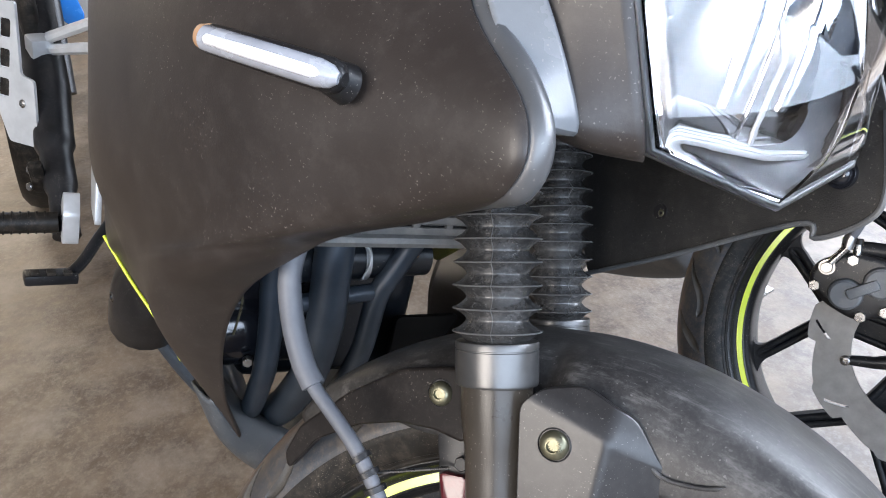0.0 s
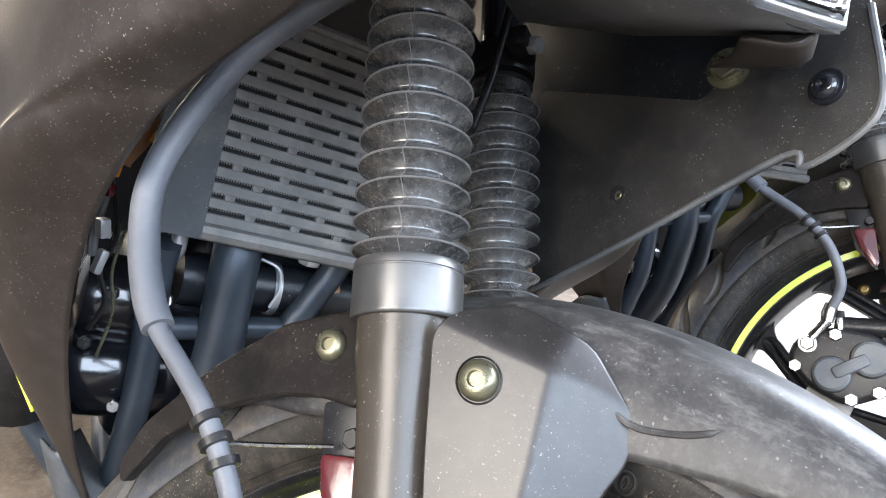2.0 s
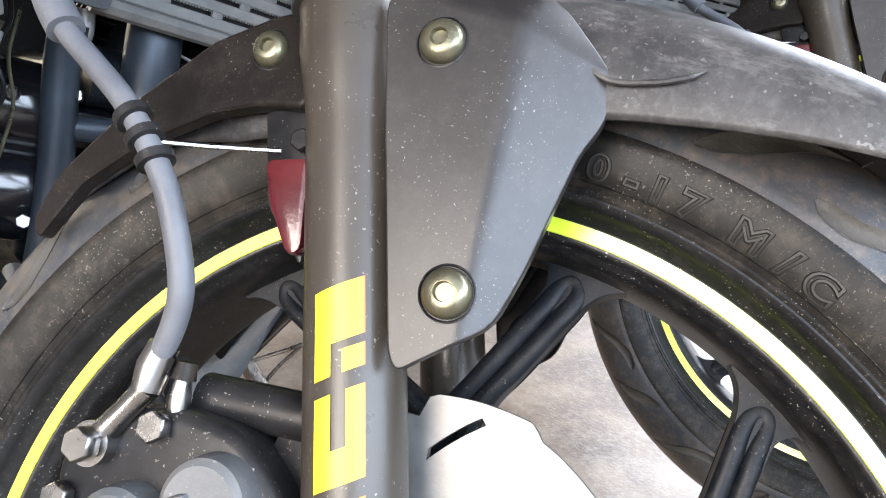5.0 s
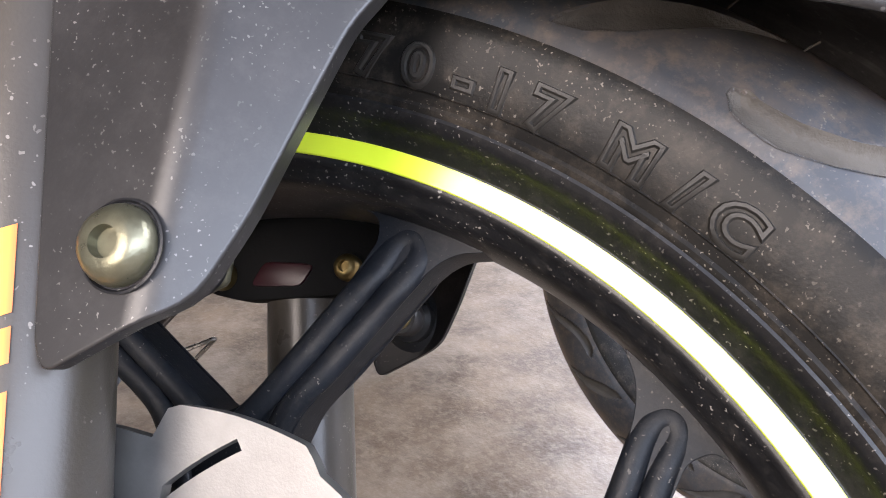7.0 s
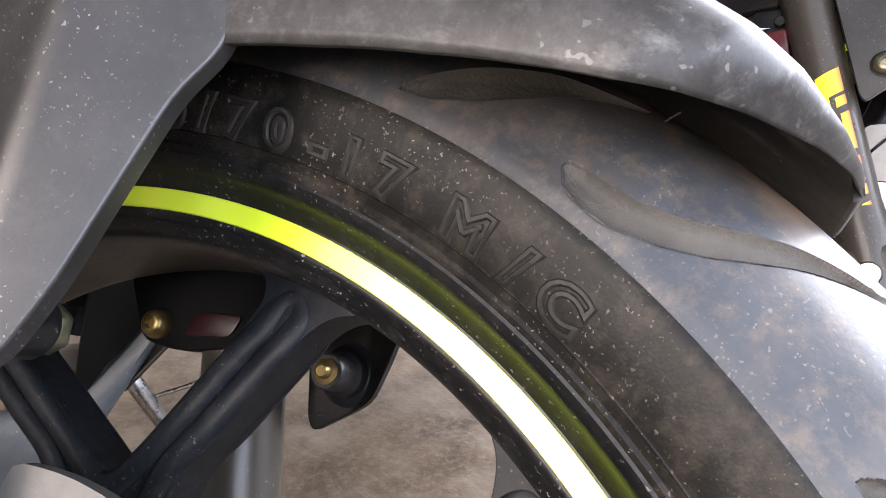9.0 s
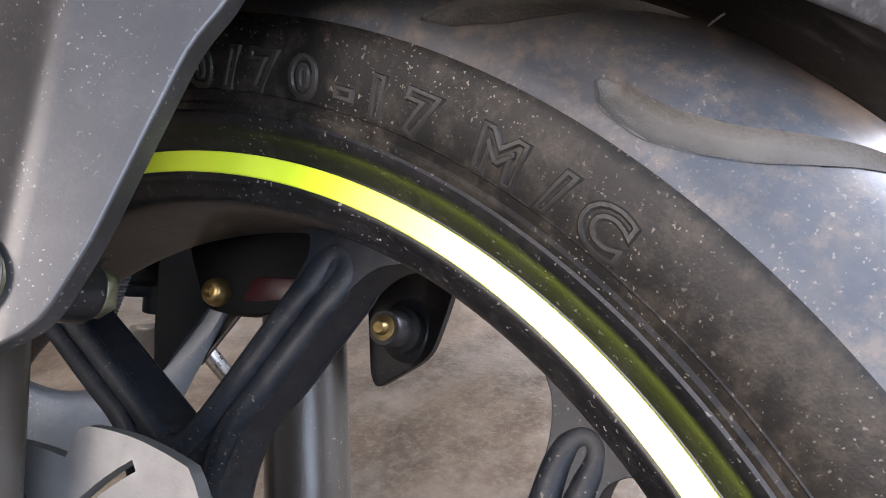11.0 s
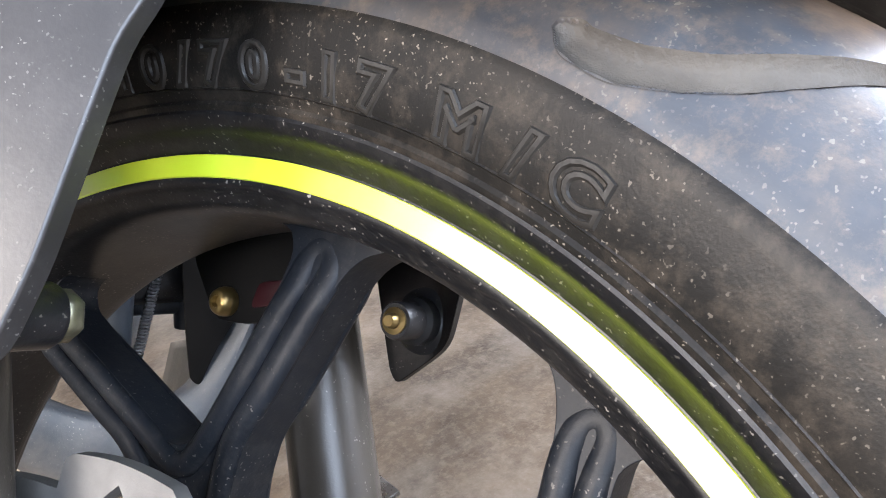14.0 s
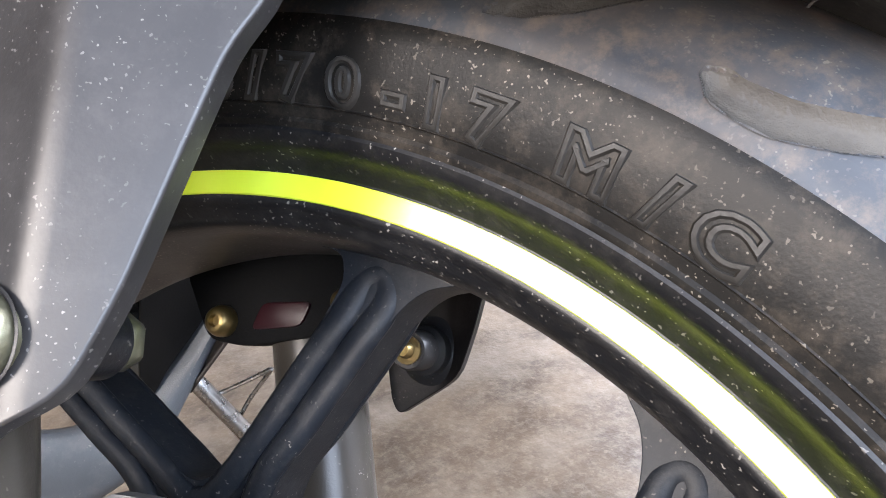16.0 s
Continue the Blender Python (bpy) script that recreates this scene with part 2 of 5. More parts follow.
CORE = surface("radiator_core_dark", (0.008, 0.008, 0.008), (0.02, 0.02, 0.02), 0.7, scale=60, fine=900, bump=0.2)
SLAT = surface("radiator_guard_grey", (0.13, 0.128, 0.123), (0.18, 0.177, 0.17), 0.45, metal=0.2, scale=50, fine=900, bump=0.12, film=0.25)
BLUE = surface("blue_gloss_paint", (0.02, 0.13, 0.42), (0.03, 0.17, 0.5), 0.25, scale=20, fine=800, bump=0.02, coat=0.6)
CONCRETE = surface("stained_concrete_floor", (0.040, 0.025, 0.014), (0.165, 0.120, 0.078), 0.5, scale=11.0, fine=160, bump=0.3, film=0.8, mottle=0.5, dust_colour=(0.235, 0.193, 0.150), dust=1.4, speck=120)
WALL = surface("painted_render_wall", (0.17, 0.16, 0.15), (0.24, 0.23, 0.215), 0.8, scale=2.0, fine=200, bump=0.2)
# Kept dark so that the fender panel mirrors little light from above.
CEILING = surface("plain_board_ceiling", (0.15, 0.14, 0.13), (0.22, 0.205, 0.19), 0.8, scale=2.0, fine=200, bump=0.2)
# Lighter than the sidewall: dust, plus light caught by the raised edges.
LETTER = surface("raised_lit_dusty_rubber", (0.0105, 0.0098, 0.0090), (0.026, 0.0240, 0.0213), 0.46, scale=90, fine=700, bump=0.1, spec=0.34)
OLIVE = surface("dull_olive_plastic", (0.15, 0.145, 0.02), (0.22, 0.21, 0.035), 0.5, scale=20, fine=700, bump=0.1)
AMBER = surface("amber_lens_tip", (0.34, 0.20, 0.11), (0.42, 0.26, 0.15), 0.25, scale=50, bump=0.0)
ORANGE = surface("orange_marker", (0.8, 0.28, 0.02), (0.9, 0.36, 0.03), 0.35, scale=50, bump=0.0)
GROUND = surface("street_ground", (0.22, 0.20, 0.18), (0.32, 0.29, 0.26), 0.85, scale=1.5, fine=60, bump=0.3)
DECAL = gradient_decal("fork_decal_print")


def clear(name, colour=(1, 1, 1), rough=0.02, ior=1.45):
    m = bpy.data.materials.new(name)
    m.use_nodes = True
    b = m.node_tree.nodes["Principled BSDF"]
    b.inputs["Base Color"].default_value = (*colour, 1)
    b.inputs["Transmission Weight"].default_value = 1.0
    b.inputs["Roughness"].default_value, b.inputs["IOR"].default_value = rough, ior
    return m


LENS = clear("clear_lens", (0.97, 0.98, 1.0))
FROSTED = surface("pale_diffuser_plastic", (0.24, 0.25, 0.28), (0.32, 0.33, 0.36), 0.25, scale=50, fine=700, bump=0.04, coat=0.4)
SMOKE = clear("indicator_lens", (0.85, 0.87, 0.92), 0.08)
MIRROR = surface("headlight_reflector_chrome", (0.60, 0.59, 0.58), (0.70, 0.69, 0.68), 0.10, metal=1.0, scale=40, fine=200, bump=0.03)
HAZE = clear("hazy_lens_rim", (0.82, 0.84, 0.87), 0.35)
LED = surface("white_led_strip", (0.75, 0.76, 0.8), (0.85, 0.86, 0.9), 0.3, scale=80, bump=0.0)


# ---- mesh helpers ----
def mesh_of(name, verts, faces, smooth=True):
    me = bpy.data.meshes.new(name)
    me.from_pydata([tuple(v) for v in verts], [], faces)
    me.validate()
    if smooth:
        me.polygons.foreach_set("use_smooth", [True] * len(me.polygons))
        me.set_sharp_from_angle(angle=radians(38))
    me.update()
    return me


def part(name, data, material, parent, label="", m=None, smooth=True):
    """Links a bmesh, a mesh or (verts, faces) as one mesh object under parent."""
    if isinstance(data, tuple):
        data = mesh_of(name, *data, smooth=smooth)
    elif isinstance(data, bmesh.types.BMesh):
        bm, data = data, bpy.data.meshes.new(name)
        bmesh.ops.recalc_face_normals(bm, faces=bm.faces)
        bm.to_mesh(data)
        bm.free()
        if smooth:
            data.polygons.foreach_set("use_smooth", [True] * len(data.polygons))
            data.set_sharp_from_angle(angle=radians(38))
    if not data.materials:
        data.materials.append(material)
    ob = new(name, data)
    ob.parent = parent
    if m is not None:
        ob.matrix_basis = m
    if label:
        tagged(ob, label)
    return ob


def smooth_path(points, n=8):
    """Catmull-Rom through the points."""
    p = [Vector(q) for q in points]
    p = [p[0] * 2 - p[1]] + p + [p[-1] * 2 - p[-2]]
    out = []
    for i in range(1, len(p) - 2):
        for k in range(n):
            t = k / n
            a, b, c, d = p[i - 1], p[i], p[i + 1], p[i + 2]
            out.append(0.5 * (2 * b + (c - a) * t + (2 * a - 5 * b + 4 * c - d) * t * t + (3 * b - a - 3 * c + d) * t ** 3))
    return out + [p[-2]]


def tube(path, radius, seg=16, caps=True):
    """A round tube along a path; radius is one number or one per point."""
    path = [Vector(p) for p in path]
    rad = radius if isinstance(radius, (list, tuple)) else [radius] * len(path)
    verts, faces = [], []
    side = None
    for i, p in enumerate(path):
        d = (path[min(i + 1, len(path) - 1)] - path[max(i - 1, 0)]).normalized()
        if side is None:
            side = d.orthogonal().normalized()
        side = (side - d * side.dot(d)).normalized()
        up = d.cross(side)
        for k in range(seg):
            a = 2 * math.pi * k / seg
            verts.append(p + (side * math.cos(a) + up * math.sin(a)) * rad[i])
    for i in range(len(path) - 1):
        for k in range(seg):
            a, b = i * seg + k, i * seg + (k + 1) % seg
            faces.append((a, b, b + seg, a + seg))
    if caps:
        faces += [tuple(range(seg))[::-1], tuple((len(path) - 1) * seg + k for k in range(seg))]
    return verts, faces


def lathe(profile, seg=48, closed=False):
    """Revolves (radius, height) round the local z axis."""
    verts, faces, n = [], [], len(profile)
    for k in range(seg):
        a = 2 * math.pi * k / seg
        verts += [(r * math.cos(a), r * math.sin(a), h) for r, h in profile]
    for k in range(seg):
        for i in range(n - (0 if closed else 1)):
            j = (i + 1) % n
            faces.append((k * n + i, ((k + 1) % seg) * n + i, ((k + 1) % seg) * n + j, k * n + j))
    if not closed:
        if profile[0][0] > 1e-6:
            faces.append(tuple(k * n for k in range(seg))[::-1])
        if profile[-1][0] > 1e-6:
            faces.append(tuple(k * n + n - 1 for k in range(seg)))
    return verts, faces


def moved(data, m):
    return [m @ Vector(v) for v in data[0]], data[1]


def joined(*items):
    verts, faces = [], []
    for v, f in items:
        o = len(verts)
        verts += list(v)
        faces += [tuple(i + o for i in q) for q in f]
    return verts, faces


def axis(p, d, x=None):
    """A frame at p whose z axis points along d."""
    z = Vector(d).normalized()
    x = Vector(x) if x else z.orthogonal()
    x = (x - z * x.dot(z)).normalized()
    return Matrix(((x.x, z.cross(x).x, z.x, p[0]), (x.y, z.cross(x).y, z.y, p[1]), (x.z, z.cross(x).z, z.z, p[2]), (0, 0, 0, 1)))


def bevelled(bm, width, seg=2):
    bmesh.ops.bevel(bm, geom=[e for e in bm.edges if len(e.link_faces) == 2 and e.calc_face_angle(0) > 0.5], offset=width, segments=seg, profile=0.6, affect="EDGES", clamp_overlap=True)
    return bm


def block(sx, sy, sz, m=None, bevel=0.002, seg=2):
    bm = bmesh.new()
    bmesh.ops.create_cube(bm, size=1.0)
    bmesh.ops.scale(bm, vec=(sx, sy, sz), verts=bm.verts)
    if bevel:
        bevelled(bm, bevel, seg)
    if m:
        bm.transform(m)
    return bm


def plate(outline, thick, m=None, bevel=0.0015, seg=2, holes=()):
    """An outline in the local xy plane, extruded by thick along z, with bevelled rims."""
    bm = bmesh.new()
    loop = [bm.verts.new((x, y, 0)) for x, y in outline]
    if holes:
        edges = [bm.edges.new((loop[i], loop[(i + 1) % len(loop)])) for i in range(len(loop))]
        for h in holes:
            hv = [bm.verts.new((x, y, 0)) for x, y in h]
            edges += [bm.edges.new((hv[i], hv[(i + 1) % len(hv)])) for i in range(len(hv))]
        bmesh.ops.triangle_fill(bm, edges=edges, use_beauty=True, use_dissolve=False)
    else:
        bm.faces.new(loop)
    r = bmesh.ops.extrude_face_region(bm, geom=bm.faces[:])
    bmesh.ops.translate(bm, vec=(0, 0, thick), verts=[v for v in r["geom"] if isinstance(v, bmesh.types.BMVert)])
    bmesh.ops.recalc_face_normals(bm, faces=bm.faces)
    if bevel:
        bevelled(bm, bevel, seg)
    if m:
        bm.transform(m)
    return bm


def rounded(points, radius, n=4):
    """Rounds the corners of a polygon."""
    out, k = [], len(points)
    for i in range(k):
        p, a, b = Vector(points[i]), Vector(points[i - 1]), Vector(points[(i + 1) % k])
        r = min(radius, (a - p).length * 0.45, (b - p).length * 0.45)
        s, e = p + (a - p).normalized() * r, p + (b - p).normalized() * r
        for j in range(n + 1):
            t = j / n
            out.append(tuple(s * (1 - t) ** 2 + p * 2 * t * (1 - t) + e * t * t))
    return out


def grid_surface(rows, nu=6, nv=6):
    """A smooth surface through rows of control points."""
    fine = [smooth_path(r, nu) for r in rows]
    cols = [smooth_path([r[k] for r in fine], nv) for k in range(len(fine[0]))]
    w, h = len(cols), len(cols[0])
    verts = [cols[i][j] for j in range(h) for i in range(w)]
    faces = [(j * w + i, j * w + i + 1, (j + 1) * w + i + 1, (j + 1) * w + i) for j in range(h - 1) for i in range(w - 1)]
    return verts, faces


def thicken(ob, depth, offset=-1.0):
    s = ob.modifiers.new("thickness", "SOLIDIFY")
    s.thickness, s.offset, s.use_even_offset = depth, offset, True
    return ob


def flat_faces(ob):
    """Keeps broad faces flat and lets only their bevels shade round."""
    w = ob.modifiers.new("flat_faces", "WEIGHTED_NORMAL")
    w.keep_sharp, w.weight = True, 80
    return ob


def bolt(parent, p, d, r=0.008, h=0.005, socket=True, material=None, washer=0.0, name="bolt", label="", m=None):
    """A button-head bolt at p that faces along d."""
    prof = [(0, h * 0.55 if socket else h), (r * 0.36, h * 0.55 if socket else h)] + ([(r * 0.40, h * 0.98)] if socket else [])
    prof += [(r * 0.62, h * 0.96), (r * 0.82, h * 0.78), (r * 0.95, h * 0.45), (r, 0.0012), (r, -0.002)]
    data = lathe(prof[::-1], 24)
    if washer:
        data = joined(data, lathe([(washer, -0.002), (washer, 0.0006), (washer * 0.97, 0.001), (r * 0.9, 0.001)], 28))
    return part(name, moved(data, axis(p, d)), material or BRASS, parent, label, m)


def hex_bolt(parent, p, d, r=0.007, h=0.006, material=None, name="bolt", label="", m=None):
    bm = plate([(r * math.cos(k * math.pi / 3), r * math.sin(k * math.pi / 3)) for k in range(6)], h, axis(p, d), bevel=r * 0.12, seg=1)
    return part(name, bm, material or STEEL, parent, label, m)


# ---- the place ----
floor = part("floor", block(14, 14, 0.2, pose(0.5, 1.0, -0.1), bevel=0), CONCRETE, None, smooth=False)
tagged(floor, "worn tan concrete shop floor with brown stains", "floor", kind="structure")
ground = part("ground", ([(-120, -120, -0.21), (120, -120, -0.21), (120, 120, -0.21), (-120, 120, -0.21)], [(0, 1, 2, 3)]), GROUND, None, smooth=False)
tagged(ground, "street ground outside the open shop", "ground", kind="structure")
# South wall and pier are unseen, added to darken what the bike mirrors.
for nm, sx, sy, sz, x, y, z in (("wall_west", 0.15, 9.2, 3.0, -4.6, 0.8, 1.5), ("screen_wall_south", 5.0, 0.15, 3.0, -2.0, -3.25, 1.5), ("screen_pier", 0.5, 0.15, 3.0, 2.95, -3.25, 1.5)):
    tagged(part(nm, block(sx, sy, sz, pose(x, y, z), bevel=0), WALL, None, smooth=False), "plain grey-beige wall, assumed round the shop", "wall", kind="structure")
# Unseen roof, added to keep sun off the bikes and trimmed for sky.
ceiling = part("ceiling", block(5.4, 5.8, 0.15, pose(-1.95, -0.3, 3.08), bevel=0), CEILING, None, smooth=False)
tagged(ceiling, "plain unseen ceiling, added to shade the bikes", "ceiling", kind="structure")

# ---- motorcycle: front wheel, fork and fender lie in the steered frame, the rest in the body's ----
bike = tagged(new("motorcycle"), "matte black motorcycle with neon yellow rim stripes, bars turned", "motorcycle", "parked motorcycles")
bike.matrix_basis = BODY


def front(name, data, material, label="", parent=None, m=None):
    if parent is None or parent == bike:
        return part(name, data, material, bike, label, FRONT if m is None else FRONT @ m)
    return part(name, data, material, parent, label)


def polar(r, deg, y):
    """A point of the wheel: radius, degrees ahead of the top, and distance along the axle."""
    a = radians(deg)
    return Vector((r * math.sin(a), y, r * math.cos(a)))


def ring(profile, seg=180, closed=False):
    """Revolves (radius, y) round the axle."""
    verts, faces, n = [], [], len(profile)
    for k in range(seg):
        verts += [polar(r, 360 * k / seg, y) for r, y in profile]
    for k in range(seg):
        for i in range(n if closed else n - 1):
            j = (i + 1) % n
            faces.append((k * n + i, k * n + j, ((k + 1) % seg) * n + j, ((k + 1) % seg) * n + i))
    return verts, faces


# tyre: crown, shoulders and sidewalls with cut crescent grooves
HALF = [(0.0, 0.2935), (0.012, 0.2922), (0.024, 0.2885), (0.034, 0.2825), (0.043, 0.2735), (0.0495, 0.263), (0.0535, 0.2535), (0.0545, 0.2475)]
SIDE = [(0.0550, 0.2455), (0.0543, 0.2425), (0.0535, 0.2385), (0.0520, 0.2335), (0.0498, 0.2285), (0.0478, 0.2255), (0.0466, 0.2240), (0.0470, 0.2228), (0.0462, 0.2215), (0.043, 0.2195), (0.038, 0.214)]


# two crescents that repeat every thirty degrees: start, then (degrees, distance from the mid line) of the outer and the inner edge
CRESCENTS = (
    (16.75, ((0, 0.0520), (0.85, 0.0534), (2.1, 0.0538), (4.15, 0.0537), (6.5, 0.0522), (8.4, 0.0497), (10.1, 0.0455), (11.6, 0.0403), (14.5, 0.0300)),
     ((0, 0.0517), (0.9, 0.0511), (1.7, 0.0514), (3.0, 0.0512), (4.3, 0.0507), (6.6, 0.0484), (8.7, 0.0440), (10.6, 0.0387), (14.5, 0.0290))),
    (6.1, ((0, 0.0532), (2.0, 0.0528), (4.3, 0.0506), (6.5, 0.0461), (8.2, 0.0409), (9.1, 0.0379), (11.0, 0.0322)),
     ((0, 0.0530), (0.65, 0.0513), (2.4, 0.0473), (4.4, 0.0430), (6.3, 0.0385), (8.1, 0.0360), (9.1, 0.0348), (11.0, 0.0314))))


def groove_depth(deg, y, lean):
    """Depth of the two crescents that repeat round the tread, mirrored and shifted on the other half."""
    total = deg * 0.0
    period = 30.0
    a = (deg - (0.0 if y < 0 else period / 2)) % period
    w = abs(y)
    for start, lower, upper in CRESCENTS:
        for wrap in (0.0, period):
            t = a + wrap - start
            lo = np.interp(t, [q[0] for q in lower], [q[1] for q in lower])
            hi = np.interp(t, [q[0] for q in upper], [q[1] for q in upper])
            edge = np.minimum(w - hi, lo - w) / lean
            cut = np.clip((edge + 0.0006) / 0.0008, 0, 1) * np.clip(0.35 + t / 0.6, 0, 1)
            total = np.maximum(total, np.where((t >= 0) & (t <= lower[-1][0]), cut, 0.0))
    return 0.0045 * total


def tyre_mesh():
    fine = smooth_path([(y, r, 0) for y, r in HALF], 20)
    half = [(p.x, p.y) for k, p in enumerate(fine) if k > 54 or k % 3 == 0]
    other = [(p.x, p.y) for p in smooth_path([(y, r, 0) for y, r in HALF], 6)]
    prof = [(-y, r) for y, r in half[::-1]] + [(y, r) for y, r in other[1:]]
    prof = [(-y, r) for y, r in SIDE[::-1]] + prof + SIDE
    n, ns = len(prof), len(SIDE)
    verts, faces, tread = [], [], []
    degs = np.concatenate((np.arange(-20, 46, 0.1), np.arange(46, 340, 0.5)))
    seg = len(degs)
    ty = np.gradient(np.array([q[0] for q in prof]))
    tr = np.gradient(np.array([q[1] for q in prof]))
    nr, ny = ty / np.hypot(ty, tr), -tr / np.hypot(ty, tr)
    cut = np.array([groove_depth(degs, y, max(0.15, abs(nr[i]))) if ns <= i < n - ns and r > 0.2470 else degs * 0.0 for i, (y, r) in enumerate(prof)])
    for k in range(seg):
        d = float(degs[k])
        for i, (y, r) in enumerate(prof):
            g = cut[i][k]
            verts.append(polar(r - g * nr[i], d, y - g * ny[i]))
    for k in range(seg):
        for i in range(n - 1):
            faces.append((k * n + i, k * n + i + 1, ((k + 1) % seg) * n + i + 1, ((k + 1) % seg) * n + i))
            tread.append(1 if ns <= i < n - ns - 1 else 0)
    me = mesh_of("front_tyre", verts, faces)
    me.materials.append(RUBBER)
    me.materials.append(TREAD)
    me.polygons.foreach_set("material_index", tread)
    return me


tyre = front("front_tyre", tyre_mesh(), RUBBER, "dusty black road tyre with crescent grooves")


def lean_at(surf, w):
    a, b = (float(np.interp(w + k, [q[0] for q in surf], [q[1] for q in surf])) for k in (-0.0004, 0.0004))
    return 0.0008 / math.hypot(b - a, 0.0008)


def groove_liner(start, lower, upper):
    """The dusty floor and walls of one crescent, on the side that faces away from the kerb."""
    surf = [(p.x, p.y) for p in smooth_path([(y, r, 0) for y, r in HALF], 20)] + SIDE[:1]
    lo_path = smooth_path([(d, w, 0) for d, w in lower], 16)
    up_path = smooth_path([(d, w, 0) for d, w in upper], 16)
    verts, faces, n, end = [], [], 9, lower[-1][0]
    for k in range(121):
        t = end * k / 120
        lo = float(np.interp(t, [p.x for p in lo_path], [p.y for p in lo_path]))
        hi = float(np.interp(t, [p.x for p in up_path], [p.y for p in up_path]))
        lo, hi = lo + 0.0009 * lean_at(surf, lo), hi - 0.0009 * lean_at(surf, hi)
        deep = min(1.0, 0.3 + t / 1.0, (end - t) / 2.0 + 0.1)
        for i, d in enumerate((-0.06, 0.12, 0.55, 0.66, 0.68, 0.66, 0.55, 0.12, -0.06)):
            w = min(0.05495, hi + (lo - hi) * (0.0, 0.05, 0.18, 0.32, 0.5, 0.68, 0.82, 0.95, 1.0)[i])
            r = float(np.interp(w, [q[0] for q in surf], [q[1] for q in surf]))
            fall = float(np.interp(w + 0.0004, [q[0] for q in surf], [q[1] for q in surf])) - float(np.interp(w - 0.0004, [q[0] for q in surf], [q[1] for q in surf]))
            size = math.hypot(fall, 0.0008)
            g = 0.0040 * d * deep
            verts.append(polar(r - g * 0.0008 / size, start + t, -(w + g * fall / size)))
    for k in range(120):
        faces += [(k * n + i, k * n + i + 1, (k + 1) * n + i + 1, (k + 1) * n + i) for i in range(n - 1)]
    return verts, faces


for spec in CRESCENTS:
    liner_mesh = mesh_of("tread_groove", *groove_liner(*spec))
    liner_mesh.materials.append(GROOVE)
    for k in range(12):
        part("tread_groove", liner_mesh, GROOVE, tyre, "" if k else "dusty crescent groove in the tread", pose(0, 0, 0, 0, 30.0 * k, 0))


def outline_text(chars, size, depth=0.0008):
    """The glyphs of a string as thin raised outlines, a mesh in the local xy plane."""
    cu = bpy.data.curves.new("text", "FONT")
    cu.offset = 0.0005
    cu.body, cu.size, cu.align_x, cu.fill_mode, cu.bevel_depth, cu.bevel_resolution, cu.resolution_u = chars, size, "CENTER", "NONE", depth, 1, 4
    ob = bpy.data.objects.new("text", cu)
    scene.collection.objects.link(ob)
    dg = bpy.context.evaluated_depsgraph_get()
    me = bpy.data.meshes.new_from_object(ob.evaluated_get(dg))
    scene.collection.objects.unlink(ob)
    bpy.data.objects.remove(ob)
    v = [p.co.copy() for p in me.vertices]
    f = [tuple(p.vertices) for p in me.polygons]
    bpy.data.meshes.remove(me)
    return v, f


def sidewall_text(items, r0, size, side=-1):
    out = []
    for ch, deg in items:
        v, f = outline_text(ch, size)
        q = []
        for p in v:
            r = r0 + p.y
            d = deg + math.degrees(p.x * 1.22 / r0)
            y = np.interp(r, [s[1] for s in SIDE[::-1]], [s[0] for s in SIDE[::-1]])
            q.append(polar(r, d, side * (y + 0.0001 + p.z)))
        out.append((q, f))
    return joined(*out)


size_text = sidewall_text((("1", -16.4), ("1", -13.5), ("0", -10.4), ("/", -7.5), ("7", -4.6), ("0", -1.0), ("-", 2.5), ("1", 5.1), ("7", 8.4), ("M", 14.4), ("/", 18.4), ("C", 21.8)), 0.2280, 0.0132)
part("sidewall_lettering", size_text, LETTER, tyre, "raised tyre size lettering on the sidewall")

# thin moulding rings and rubber hairs
part("sidewall_ring", joined(ring([(0.2262, -0.0480), (0.2266, -0.0490), (0.2272, -0.0488), (0.2276, -0.0484)], 200)), RUBBER, tyre)
for deg, y in ((17.9, -0.030), (13.1, -0.026), (34.0, -0.036), (41.0, -0.02), (-38.0, -0.03), (55.0, -0.034)):
    r = 0.2885 if abs(y) < 0.028 else 0.2855
    a, b = polar(r - 0.002, deg, y), polar(r + 0.003, deg + 0.5, y - 0.002)
    part("rubber_hair", tube([a, a.lerp(b, 0.5) + Vector((0, 0, 0.0004)), b], [0.0004, 0.00035, 0.0003], 6), TREAD, tyre)

# rim: lip, painted flank, stripe and inner barrel
RIM_OUT = [(0.2235, -0.040), (0.2250, -0.0435), (0.2235, -0.0458), (0.2205, -0.0462), (0.2180, -0.0446), (0.2165, -0.0418), (0.2150, -0.0394), (0.2130, -0.0377),
           (0.2118, -0.0365), (0.2040, -0.0365), (0.2030, -0.0362), (0.2018, -0.0346), (0.2005, -0.0330), (0.1990, -0.0318), (0.1976, -0.0302), (0.1964, -0.0272), (0.1956, -0.0220), (0.1951, -0.012), (0.1950, 0.0)]
RIM_PROFILE = RIM_OUT + [(r, -y) for r, y in RIM_OUT[-2::-1]]
rim = front("front_rim", ring(RIM_PROFILE + [(0.214, 0.036), (0.206, 0.0), (0.214, -0.036)], 220, closed=True), RIM, "black painted cast alloy rim")
